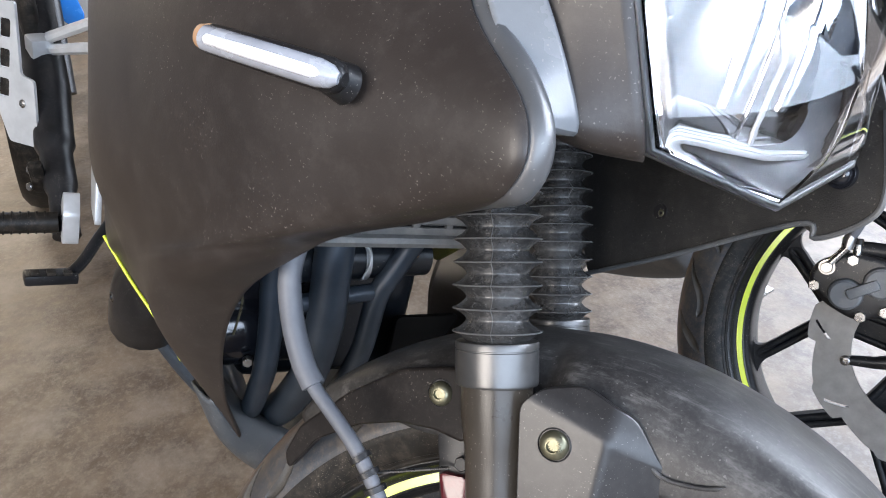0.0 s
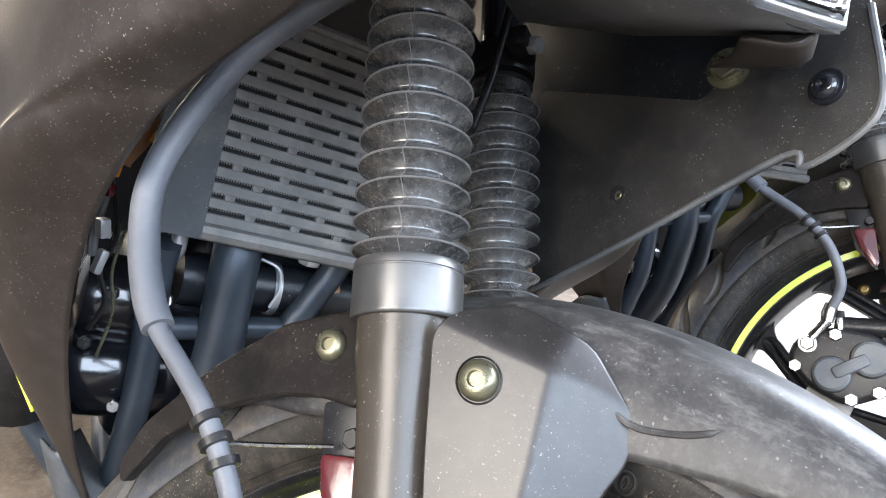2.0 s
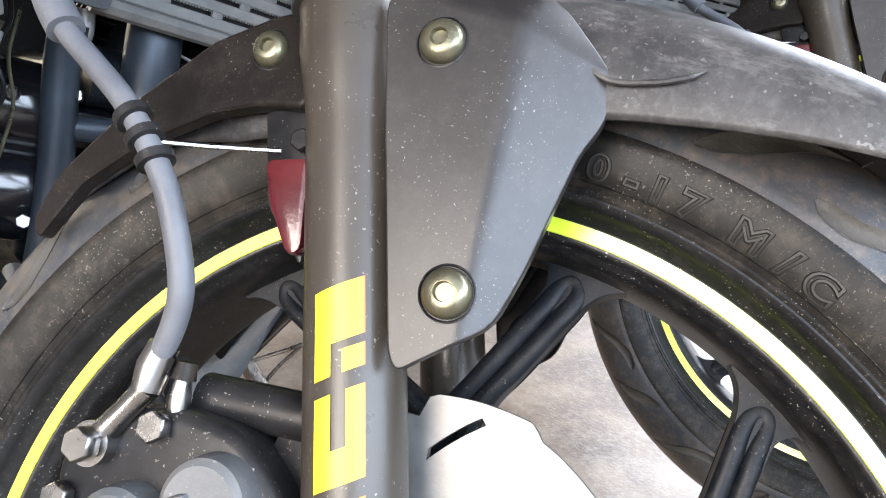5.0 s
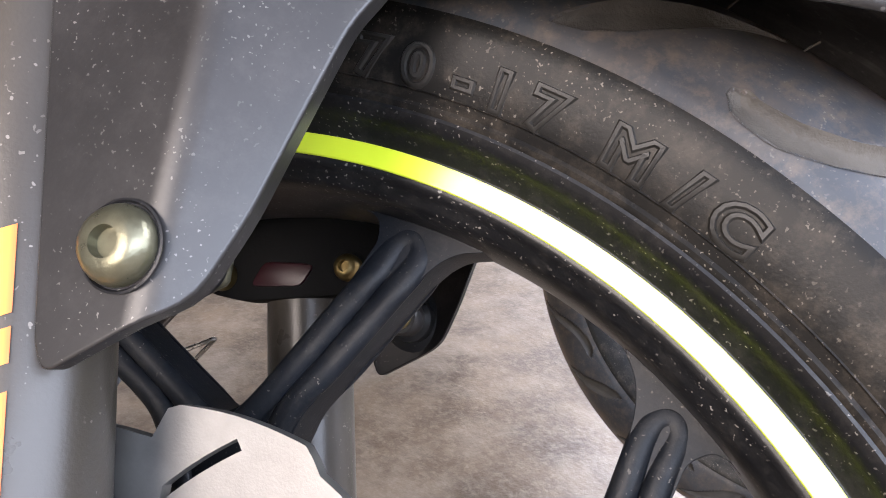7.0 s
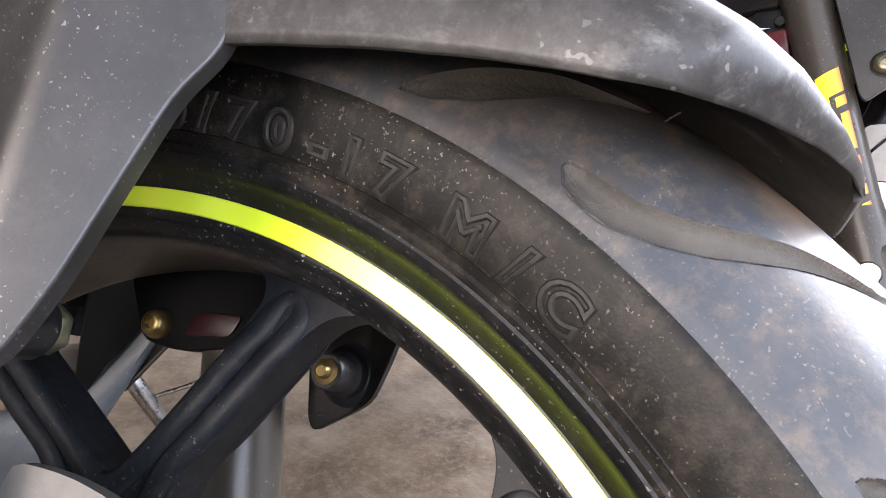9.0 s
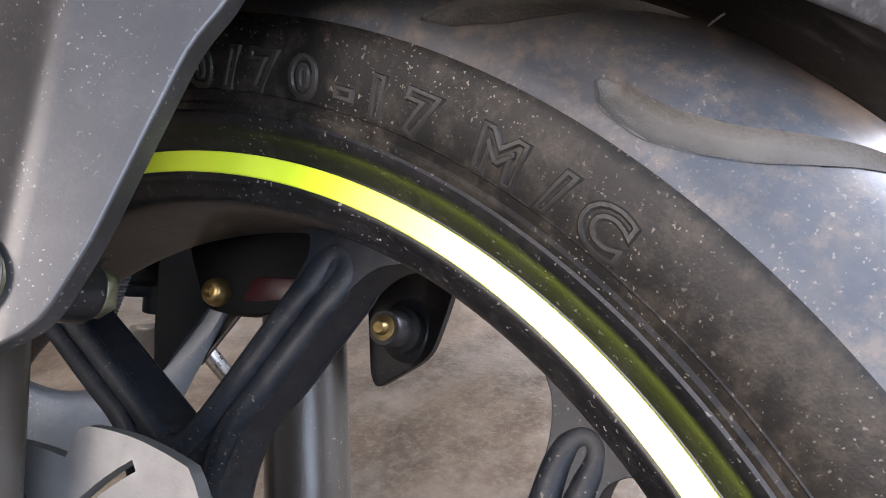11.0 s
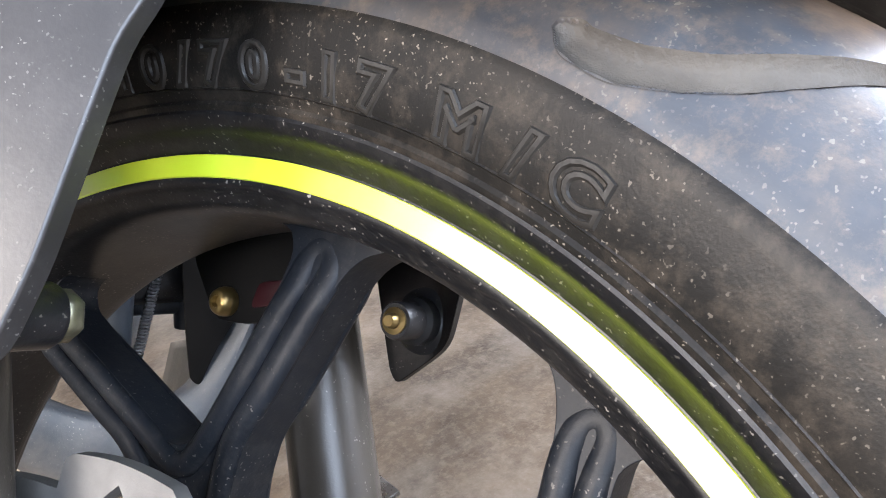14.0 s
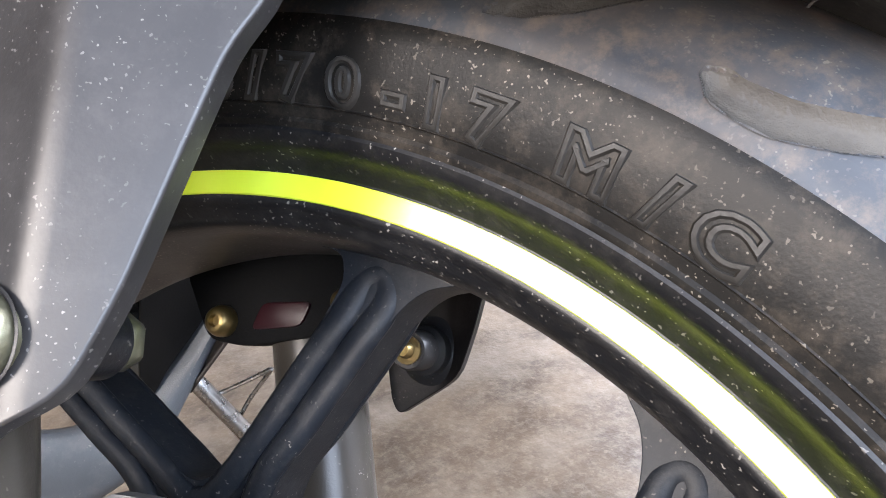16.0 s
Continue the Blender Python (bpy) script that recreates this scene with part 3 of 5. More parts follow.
part("rim_stripe", joined(ring([(0.2113, -0.0366), (0.2111, -0.0371), (0.2049, -0.0371), (0.2046, -0.0366)], 220), ring([(0.2113, 0.0366), (0.2111, 0.0371), (0.2049, 0.0371), (0.2046, 0.0366)], 220)), STRIPE, rim, "neon yellow reflective rim stripe")


def spoke_body():
    """A Y-shaped cast spoke round the wheel's top: a bevelled plate with one raised rib that runs up both outer edges and down into the fork."""
    right = [(0.0178, 0.030), (0.0172, 0.080), (0.0192, 0.1040), (0.0280, 0.1219), (0.0557, 0.1485), (0.0730, 0.1651), (0.0790, 0.1690), (0.0850, 0.1712), (0.0940, 0.1712), (0.0970, 0.1745), (0.0540, 0.1920), (0.0500, 0.1885), (0.0560, 0.1868), (0.0592, 0.1835), (0.0588, 0.1765), (0.0443, 0.1605), (0.0170, 0.1343), (0.0060, 0.1245)]
    outline = right + [(0.0, 0.1225)] + [(-x, z) for x, z in right[::-1]]
    up = [(0.0140, 0.034), (0.0132, 0.080), (0.0148, 0.102), (0.0235, 0.1231), (0.0400, 0.1389), (0.0600, 0.1581), (0.0688, 0.1668), (0.0722, 0.1728), (0.0704, 0.1772), (0.0650, 0.1762), (0.0560, 0.1662), (0.0400, 0.1509), (0.0200, 0.1317), (0.0060, 0.1190)]
    path = up + [(0.0, 0.1170)] + [(-x, z) for x, z in up[::-1]]
    bm = plate(rounded(outline, 0.004, 3), 0.0180, Matrix(((1, 0, 0, 0), (0, 0, 1, -0.0125), (0, 1, 0, 0), (0, 0, 0, 1))), bevel=0.0048, seg=4)
    bm.verts.index_update()
    data = [([v.co.copy() for v in bm.verts], [tuple(v.index for v in f.verts) for f in bm.faces])]
    bm.free()
    for y in (-0.0122, 0.0052):
        rv, rf = tube(smooth_path([(x, y, z) for x, z in path], 6), 0.0044, 14)
        low = lambda p: 1.0 - 0.0019 / 0.0122 * float(np.interp(math.hypot(p.x, p.z), (0.172, 0.189), (0.0, 1.0)))   # the rib dies out towards the rim
        data.append(([Vector((p.x, (y + (p.y - y) * 0.70) * low(p), p.z)) for p in rv], rf))
    v, f = joined(*data)
    v = [Vector((p.x + float(np.interp(p.z, (0.03, 0.095, 0.130, 0.165, 0.175), (0.0, 0.0058, 0.0058, 0.0015, 0.0))), p.y, p.z)) for p in map(Vector, v)]
    return moved((v, f), pose(0, 0, 0, 0, -22.2, 0))


YS = 5
spoke_mesh = mesh_of("spoke", *spoke_body())
spoke_mesh.materials.append(SPOKE)
for k in range(YS):
    part("spoke", spoke_mesh, SPOKE, rim, "" if k else "black Y-shaped cast spoke", pose(0, 0, 0, 0, 360.0 / YS * k, 0))
part("hub", moved(lathe([(0.012, -0.062), (0.024, -0.062), (0.026, -0.056), (0.034, -0.048), (0.036, -0.03), (0.030, -0.02), (0.030, 0.02), (0.036, 0.03), (0.034, 0.045), (0.024, 0.056), (0.012, 0.056)], 40), axis((0, 0, 0), (0, 1, 0))), RIM, rim, "black wheel hub")
front("axle", moved(lathe([(0.0, -0.112), (0.008, -0.112), (0.0095, -0.110), (0.0095, 0.110), (0.008, 0.112), (0.0, 0.112)], 24), axis((0, 0, 0), (0, 1, 0))), STEEL, "bright steel wheel axle")


# wave brake disc with curved slots
def wave_disc():
    """An annulus with a stepped wavy rim and one curved slot in each eighth, filled eighth by eighth and extruded."""
    bm, wob = bmesh.new(), 8

    def rim_radius(d):
        ph = ((d + 14.0) % 45.0) / 45.0
        return float(np.interp(ph, (0.0, 0.02, 0.20, 0.43, 0.46, 0.56, 0.80, 0.97, 1.0), (0.1255, 0.1283, 0.1299, 0.1310, 0.1268, 0.1257, 0.1215, 0.1190, 0.1195)))

    def loop_edges(points):
        vs = [bm.verts.new((x, y, 0)) for x, y in points]
        return [bm.edges.new((vs[i], vs[(i + 1) % len(vs)])) for i in range(len(vs))]

    for k in range(wob):
        d0 = -30.0 + 45.0 * k
        flat = lambda r, d: (r * math.sin(radians(d)), r * math.cos(radians(d)))
        outline = [flat(rim_radius(d0 + 1.5 * q), d0 + 1.5 * q) for q in range(31)] + [flat(0.082, d0 + 45.0 - 3.0 * q) for q in range(16)]
        mid = [(0.1226 - 0.017 * t, -3.6 + 45.0 * k - 8.5 * t) for t in (0, 0.2, 0.4, 0.6, 0.8, 1.0)]
        slot = [flat(r + 0.0022, d) for r, d in mid[::-1]] + [flat(0.1226, mid[0][1] + 1.1)] + [flat(r - 0.0022, d) for r, d in mid]
        bmesh.ops.triangle_fill(bm, edges=loop_edges(outline) + loop_edges(slot), use_beauty=True, use_dissolve=False)
    bmesh.ops.remove_doubles(bm, verts=bm.verts[:], dist=1e-5)
    r = bmesh.ops.extrude_face_region(bm, geom=bm.faces[:])
    bmesh.ops.translate(bm, vec=(0, 0, 0.0042), verts=[v for v in r["geom"] if isinstance(v, bmesh.types.BMVert)])
    bm.transform(Matrix(((1, 0, 0, 0), (0, 0, 1, -0.0605), (0, 1, 0, 0), (0, 0, 0, 1))))
    return bm


disc = front("brake_disc", wave_disc(), DISC, "bare steel wave brake disc")
for k in range(5):
    d = 20 + 72 * k
    part("disc_arm", tube([polar(0.030, d, -0.052), polar(0.06, d + 4, -0.055), polar(0.086, d + 8, -0.0575)], [0.010, 0.007, 0.006], 10), BLACK_PAINT, disc)
    bolt(disc, polar(0.088, d + 8, -0.0605), (0, -1, 0), 0.006, 0.004, material=STEEL, name="disc_bolt")

# fork legs, collars, gaiters and clamps
UPV = Vector((-math.sin(RAKE), 0, math.cos(RAKE)))
RIDGES = 12


def leg_point(side, along, out=0.0):
    return UPV * along + (Vector((-0.0005, 0.0785 + out, 0)) if side > 0 else Vector((0.0035, -0.083 - out, 0)))


def gaiter_profile(l0, l1):
    prof, step = [(0.0225, l0 - 0.004), (0.0232, l0)], (l1 - l0) / RIDGES
    for k in range(RIDGES):
        z = l0 + k * step
        prof += [(0.0192, z + 0.02 * step), (0.0197, z + 0.09 * step), (0.0222, z + 0.27 * step), (0.0264, z + 0.445 * step), (0.0274, z + 0.48 * step), (0.0276, z + 0.50 * step), (0.0274, z + 0.52 * step), (0.0264, z + 0.555 * step), (0.0222, z + 0.73 * step), (0.0197, z + 0.91 * step), (0.0192, z + 0.98 * step)]
    return prof + [(0.0215, l1), (0.0215, l1 + 0.012), (0.0205, l1 + 0.013)]


gaiter_mesh = mesh_of("fork_gaiter", *lathe(gaiter_profile(0.305, 0.474), 44))
gaiter_mesh.materials.append(GAITER)
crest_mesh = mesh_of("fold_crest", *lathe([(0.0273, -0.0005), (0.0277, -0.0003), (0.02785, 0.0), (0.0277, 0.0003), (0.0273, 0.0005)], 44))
crest_mesh.materials.append(GAITER_PALE)
LEG = [(0.0, -0.030), (0.016, -0.030), (0.021, -0.024), (0.0215, -0.010), (0.0215, 0.030), (0.0192, 0.06), (0.0192, 0.225), (0.0198, 0.240), (0.0222, 0.262), (0.0222, 0.276), (0.0226, 0.281), (0.0, 0.281)]
for side in (-1, 1):
    m = axis(leg_point(side, 0), UPV, (0, -side, 0))
    leg = front("fork_leg", moved(lathe(LEG, 48), m), LEG_PAINT, "grey-brown painted lower fork leg")
    part("collar", moved(lathe([(0.0225, 0.2795), (0.0252, 0.2797), (0.0257, 0.2803), (0.0258, 0.2815), (0.0258, 0.3005), (0.0254, 0.3009), (0.0254, 0.3015), (0.0258, 0.3019), (0.0258, 0.3050), (0.0254, 0.3060), (0.0225, 0.3062)], 48), m), COLLAR, leg, "brushed alloy dust collar")
    part("drop_out", block(0.046, 0.040, 0.060, axis(leg_point(side, -0.004), UPV, (1, 0, 0)), bevel=0.012, seg=3), LEG_PAINT, leg)
    gaiter = front("fork_gaiter", gaiter_mesh, GAITER, "dusty black concertina rubber gaiter", m=m)
    turn = radians(191 if side < 0 else 39)
    part("seam", tube([((r + 0.0001) * math.cos(turn), (r + 0.0001) * math.sin(turn), z) for r, z in gaiter_profile(0.305, 0.474)[1:-3]], 0.0003, 6), GAITER_PALE, gaiter, "moulding seam down the folds")
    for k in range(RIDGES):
        part("fold_crest", crest_mesh, GAITER_PALE, gaiter, "", pose(0, 0, 0.305 + (k + 0.5) * 0.169 / RIDGES))
    part("clip", lathe([(0.0222, 0.484), (0.0228, 0.4845), (0.0228, 0.4875), (0.0222, 0.488)], 40), BLACK_PAINT, gaiter, "thin wire clip")
    front("stanchion", moved(lathe([(0.0165, 0.28), (0.0165, 0.640), (0.0150, 0.645), (0.0, 0.645)], 40), m), GLOSS_BLACK, "gloss black upper fork tube")

clamp = front("lower_fork_clamp", block(0.040, 0.130, 0.024, axis(UPV * 0.5035 + Vector((-0.028, 0, -0.012)), UPV, (1, 0, 0)), bevel=0.006), BLACK_PAINT, "black lower fork clamp")
for s in (-1, 1):
    part("clamp_ring", moved(lathe([(0.0168, 0.492), (0.0235, 0.492), (0.0245, 0.495), (0.0245, 0.512), (0.0235, 0.515), (0.0168, 0.515)], 40), axis(leg_point(s, 0), UPV, (0, -s, 0))), BLACK_PAINT, clamp)
for s in (-1, 1):
    c = leg_point(s, 0.5035) + Vector((0.020, -0.026, 0.008))
    part("pinch_boss", block(0.016, 0.030, 0.016, axis(c, UPV, (1, 0, 0)), bevel=0.004), BLACK_PAINT, clamp)
    hex_bolt(clamp, c + Vector((0.008, -0.004, 0.0)), (0.9, -0.25, 0.1), 0.0068, 0.008, ALLOY, "pinch_bolt", "bright hex pinch bolt")
part("steering_stem", tube([UPV * 0.49 + Vector((-0.03, 0, -0.014)), UPV * 0.66 + Vector((-0.03, 0, -0.014))], 0.022, 24), BLACK_PAINT, clamp)
front("control_cable", tube(smooth_path([UPV * 0.42 + Vector((0.0, 0.01, 0.0)), UPV * 0.47 + Vector((0.01, 0.022, 0.004)), UPV * 0.55 + Vector((0.022, 0.03, 0.01)), UPV * 0.63 + Vector((0.03, 0.03, 0.012))], 6), 0.0032, 10), BLACK_PAINT, "black control cable beside the fork")

# decal blocks up the outer faces of the legs
def decal(a, h, w0, w1):
    """A slanted block wrapped round the leg from angle w0 to w1; a is its lower end along the leg, h its height."""
    verts, faces, n = [], [], 10
    for i in range(n + 1):
        ang = radians(w0 + (w1 - w0) * i / n)
        slant = 0.00011 * (w0 + (w1 - w0) * i / n)
        verts += [Vector((0.0196 * math.cos(ang), 0.0196 * math.sin(ang), z + slant)) for z in (a, a + h)]
    for i in range(n):
        faces.append((2 * i, 2 * i + 2, 2 * i + 3, 2 * i + 1))
    return verts, faces


for side in (-1, 1):
    m = axis(leg_point(side, 0), UPV, (0, side, 0))
    for k, a in enumerate((0.134, 0.097, 0.060, 0.023)):
        if k % 2:
            d = [decal(a, 0.012, -24, 32), decal(a + 0.012, 0.019, -24, -4), decal(a + 0.012, 0.019, 12, 32)]
        else:
            d = [decal(a + 0.019, 0.012, -24, 32), decal(a, 0.019, -24, -4), decal(a, 0.008, 8, 32), decal(a + 0.011, 0.008, -8, 32)]
        front("decal", joined(*d), DECAL, "angular yellow to orange decal block", m=m)


# ---- front fender: a shell round the tyre, with side panels ahead of the legs and arms behind them ----
def lerp_table(x, table):
    return float(np.interp(x, [t[0] for t in table], [t[1] for t in table]))


WIDE = ((-61, 0.040), (-56, 0.048), (-50, 0.053), (-42, 0.060), (-36, 0.066), (-32, 0.0655), (-18.5, 0.0655), (-16, 0.080), (-10, 0.0845), (10, 0.0850), (16, 0.0852), (18.5, 0.0845), (20.6, 0.0812), (22.7, 0.0715), (25, 0.0520), (26.3, 0.0350), (26.9, 0.0200))
LOW = ((-61, 0.279), (-56, 0.272), (-47, 0.264), (-40, 0.247), (-31, 0.2350), (-18, 0.2350), (-2, 0.2405), (4.6, 0.2480), (10.4, 0.2563), (15.3, 0.2645), (18.6, 0.2706), (20.6, 0.2760), (22.7, 0.2835), (25, 0.2935), (26.3, 0.2995), (26.9, 0.3020))
TOP = ((-61, 0.296), (-55, 0.301), (-30, 0.305), (0, 0.3065), (18, 0.3055), (23, 0.3050), (26.9, 0.3040))


def fender_shell():
    rows = []
    for d in [-61 + 78.0 * i / 84 for i in range(84)] + [17 + 9.9 * i / 40 for i in range(41)]:
        w, lo, tp = lerp_table(d, WIDE), lerp_table(d, LOW), lerp_table(d, TOP)
        drop = tp - lo
        sec = [(w * 0.985, lo), (w, lo + 0.18 * drop), (w * 0.995, lo + 0.42 * drop), (w * 0.93, lo + 0.68 * drop), (w * 0.78, lo + 0.84 * drop), (w * 0.50, lo + 0.95 * drop), (w * 0.2, lo + 0.995 * drop)]
        sec = [(-y, r) for y, r in sec] + [(0.0, tp)] + sec[::-1]
        rows.append([polar(r, d, y) for y, r in sec])
    fine = [smooth_path(r, 3) for r in rows]
    w = len(fine[0])
    verts = [v for r in fine for v in r]
    faces = [(j * w + i, j * w + i + 1, (j + 1) * w + i + 1, (j + 1) * w + i) for j in range(len(fine) - 1) for i in range(w - 1)]
    return verts, faces


fender = front("front_fender", fender_shell(), FENDER_TOP, "dusty dark grey plastic front fender")
thicken(fender, 0.0028, 1.0)
PANEL = [(-0.0858, 0.2690), (-0.0930, 0.2555), (-0.0735, 0.2103), (-0.0387, 0.1360), (-0.0335, 0.1310), (-0.0098, 0.1566), (-0.0075, 0.1767), (-0.0067, 0.2115), (-0.0062, 0.2265), (-0.0030, 0.2385), (-0.0040, 0.2560), (-0.032, 0.2770), (-0.065, 0.281)]


def side_panel(side):
    """The bulged cover ahead of a fork leg: flat beside the leg, folding inwards towards the front."""
    bm = plate(rounded(PANEL, 0.006, 3), 0.0050, Matrix(((1, 0, 0, 0), (0, 0, side, side * 0.0975), (0, 1, 0, 0), (0, 0, 0, 1))), bevel=0.0018, seg=3)
    for off in (0.0, 0.0025, 0.005, 0.008):
        bmesh.ops.bisect_plane(bm, geom=bm.verts[:] + bm.edges[:] + bm.faces[:], plane_co=(-0.0414 + off, 0, 0.2507), plane_no=(1, 0, 0.2))
    for z in (0.258, 0.264, 0.272):
        bmesh.ops.bisect_plane(bm, geom=bm.verts[:] + bm.edges[:] + bm.faces[:], plane_co=(0, 0, z), plane_no=(0, 0, 1))
    for v in bm.verts:
        x, z = v.co.x, v.co.z
        ahead = max(0.0, x + 0.2 * (z - 0.2507) + 0.0414)
        fold = min(ahead, 0.008) ** 2 / 0.016 * 0.58 + max(0.0, ahead - 0.008) * 0.58 + max(0.0, z - 0.262) * 0.6
        v.co.y -= side * min(fold, 0.0195)
    return bm


def rear_arm(side):
    up = [(-0.1330, 0.2520), (-0.1520, 0.2440), (-0.1793, 0.2270), (-0.2101, 0.1910), (-0.2378, 0.1460), (-0.2410, 0.1214)]
    lo = [(-0.2324, 0.1127), (-0.2199, 0.1460), (-0.1920, 0.1759), (-0.1634, 0.1956), (-0.1400, 0.2050), (-0.1160, 0.2096)]
    bm = plate(rounded(up + lo, 0.004, 2), 0.010, Matrix(((1, 0, 0, 0), (0, 0, side, side * 0.0755), (0, 1, 0, 0), (0, 0, 0, 1))), bevel=0.003, seg=3)
    for v in bm.verts:
        v.co.y -= side * max(0.0, -0.122 - v.co.x) * 0.17
    return bm


for side in (-1, 1):
    # The far panel and both arms take the darkened copy in place of shade.
    flat_faces(part("side_panel", side_panel(side), FENDER if side < 0 else SHADED_PLASTIC, fender, "matte side panel bolted ahead of the fork leg"))
    flat_faces(part("rear_arm", rear_arm(side), SHADED_PLASTIC, fender, "brown-grey arm behind the fork leg"))
    out = Vector((0, side, 0))
    for p, r in (((-0.065, 0.1020, 0.245), 0.0085), ((-0.027, 0.1025, 0.162), 0.0088), ((-0.145, 0.0814, 0.229), 0.0080)):
        q = Vector((p[0], side * p[1], p[2]))
        part("bolt_recess", moved(lathe([(r * 0.9, 0.0002), (r * 1.10, 0.0003), (r * 1.16, 0.0008), (r * 1.10, 0.0010), (r * 1.05, 0.0004)], 32), axis(q, out)), BLACK_PAINT, fender)
        bolt(fender, q + out * 0.0008, out, r, r * 0.62, name="fender_bolt", label="dull brass-coloured button bolt")
        if p[2] < 0.2:
            wide = 0.0108 if side < 0 else 0.0150
            seat = axis(Vector((p[0], side * 0.0985, p[2])), -out)
            boss = part("bolt_sleeve", moved(lathe([(0.0, 0.024), (0.0074, 0.024), (0.0082, 0.0225), (0.0084, 0.012), (0.0105, 0.010), (0.0108, 0.004), (wide, 0.001), (wide, -0.001)], 28), seat), BLACK_PAINT, fender, "black moulded boss behind the panel")
            if side < 0:
                hex_bolt(boss, Vector((p[0], side * 0.0745, p[2])), -out, 0.0070, 0.0050, BRASS, "flange_nut", "pale yellow zinc nut")
            else:
                part("bolt_end", moved(lathe([(0.0, 0.029), (0.0024, 0.029), (0.0032, 0.0275), (0.0034, 0.0255), (0.0058, 0.025), (0.0060, 0.022)], 18), seat), GOLD, boss, "yellow zinc bolt end")

# moulded crease and dash on the fender's shoulder
part("moulded_line", tube(smooth_path([polar(0.2700, -8.2, -0.0864), polar(0.2611, -4.9, -0.0868), polar(0.2550, -1.6, -0.0868), polar(0.2580, 1.5, -0.0868), polar(0.2637, 3.9, -0.0868), polar(0.2690, 5.1, -0.0864)], 6), [0.0006] * 4 + [0.0013] * 23 + [0.0009, 0.0006, 0.0004, 0.0002], 8), FENDER_TOP, fender, "moulded crease on the fender shoulder")

# reflectors and their brackets behind the legs
for side in (-1, 1):
    mm = Matrix(((1, 0, 0, 0), (0, 0, side, side * 0.074), (0, 1, 0, 0), (0, 0, 0, 1)))
    bracket = front("reflector_bracket", plate(rounded([(-0.1375, 0.2045), (-0.116, 0.2125), (-0.103, 0.184), (-0.094, 0.150), (-0.119, 0.168), (-0.127, 0.184)], 0.003, 2), 0.005, mm, bevel=0.001), BLACK_PAINT, "black bracket behind the fork leg")
    part("reflector", plate(rounded([(-0.1245, 0.1845), (-0.1060, 0.1915), (-0.0935, 0.1560), (-0.0985, 0.1520), (-0.1150, 0.1690)], 0.003, 2), 0.009, Matrix(((1, 0, 0, 0), (0, 0, side, side * 0.0765), (0, 1, 0, 0), (0, 0, 0, 1))), bevel=0.0025, seg=2), RED, bracket, "dark red plastic reflector")
    hex_bolt(bracket, (-0.113, side * 0.082, 0.197), (0, side, 0), 0.005, 0.004, BLACK_PAINT, "bracket_bolt")
    # The lug outline runs up past the rim, so the gap above is black.
    lug = front("fork_lug", plate(rounded([(-0.135, 0.165), (-0.112, 0.140), (-0.092, 0.143), (-0.040, 0.166), (-0.034, 0.200), (-0.030, 0.262), (-0.128, 0.262), (-0.132, 0.205)], 0.006, 3), 0.012, Matrix(((1, 0, 0, 0), (0, 0, side, side * 0.058), (0, 1, 0, 0), (0, 0, 0, 1))), bevel=0.002), DULL_BLACK, "black cast lug on the inside of the fork leg") if side > 0 else None
    if lug:
        part("red_patch", plate(rounded([(-0.091, 0.1505), (-0.068, 0.1590), (-0.066, 0.1700), (-0.089, 0.1630)], 0.003, 2), 0.002, Matrix(((1, 0, 0, 0), (0, 0, side, side * 0.0566), (0, 1, 0, 0), (0, 0, 0, 1))), bevel=0.0006), DULL_RED, lug, "dark red patch between the bolts")
        bolt(lug, (-0.106, 0.0565, 0.150), (0, -1, 0), 0.0068, 0.006, name="lug_bolt", material=GOLD)
        bolt(lug, (-0.050, 0.0565, 0.174), (0, -1, 0), 0.0060, 0.006, name="lug_bolt", material=GOLD)

# brake caliper behind the right leg
cal = front("brake_caliper", plate(rounded([(-0.146, 0.062), (-0.118, 0.084), (-0.080, 0.088), (-0.050, 0.070), (-0.054, 0.036), (-0.086, 0.012), (-0.124, 0.020), (-0.148, 0.040)], 0.012, 4), 0.030, Matrix(((1, 0, 0, 0), (0, 0, -1, -0.066), (0, 1, 0, 0), (0, 0, 0, 1))), bevel=0.006, seg=3), BLACK_PAINT, "black two-piston brake caliper")
for p in ((-0.078, 0.062), (-0.106, 0.038)):
    part("piston_cover", moved(lathe([(0.0, 0.012), (0.014, 0.012), (0.0165, 0.010), (0.018, 0.0), (0.018, -0.004)], 32), axis((p[0], -0.096, p[1]), (0, -1, 0))), SHROUD, cal, "round blue-grey piston cover")
part("piston_bridge", block(0.024, 0.012, 0.034, axis((-0.092, -0.100, 0.050), (0.73, 0, 0.68), (0, 1, 0)), bevel=0.004), SHROUD, cal)
for p in ((-0.138, 0.036), (-0.064, 0.034), (-0.084, 0.020), (-0.112, 0.076)):
    hex_bolt(cal, (p[0], -0.096, p[1]), (0, -1, 0), 0.0065, 0.006, STEEL, "caliper_bolt")
part("bleed_nipple", tube([(-0.110, -0.090, 0.078), (-0.112, -0.092, 0.088), (-0.1138, -0.092, 0.0955)], [0.0045, 0.0045, 0.003], 12), STEEL, cal, "steel bleed nipple")
part("rubber_cap", tube([(-0.1135, -0.092, 0.094), (-0.1148, -0.092, 0.1005)], [0.0052, 0.0042], 12), RUBBER, cal)
part("guide_sleeve", tube([(-0.112, -0.074, 0.088), (-0.060, -0.074, 0.100)], 0.0095, 20), BLACK_PAINT, cal, "black slide pin boot")
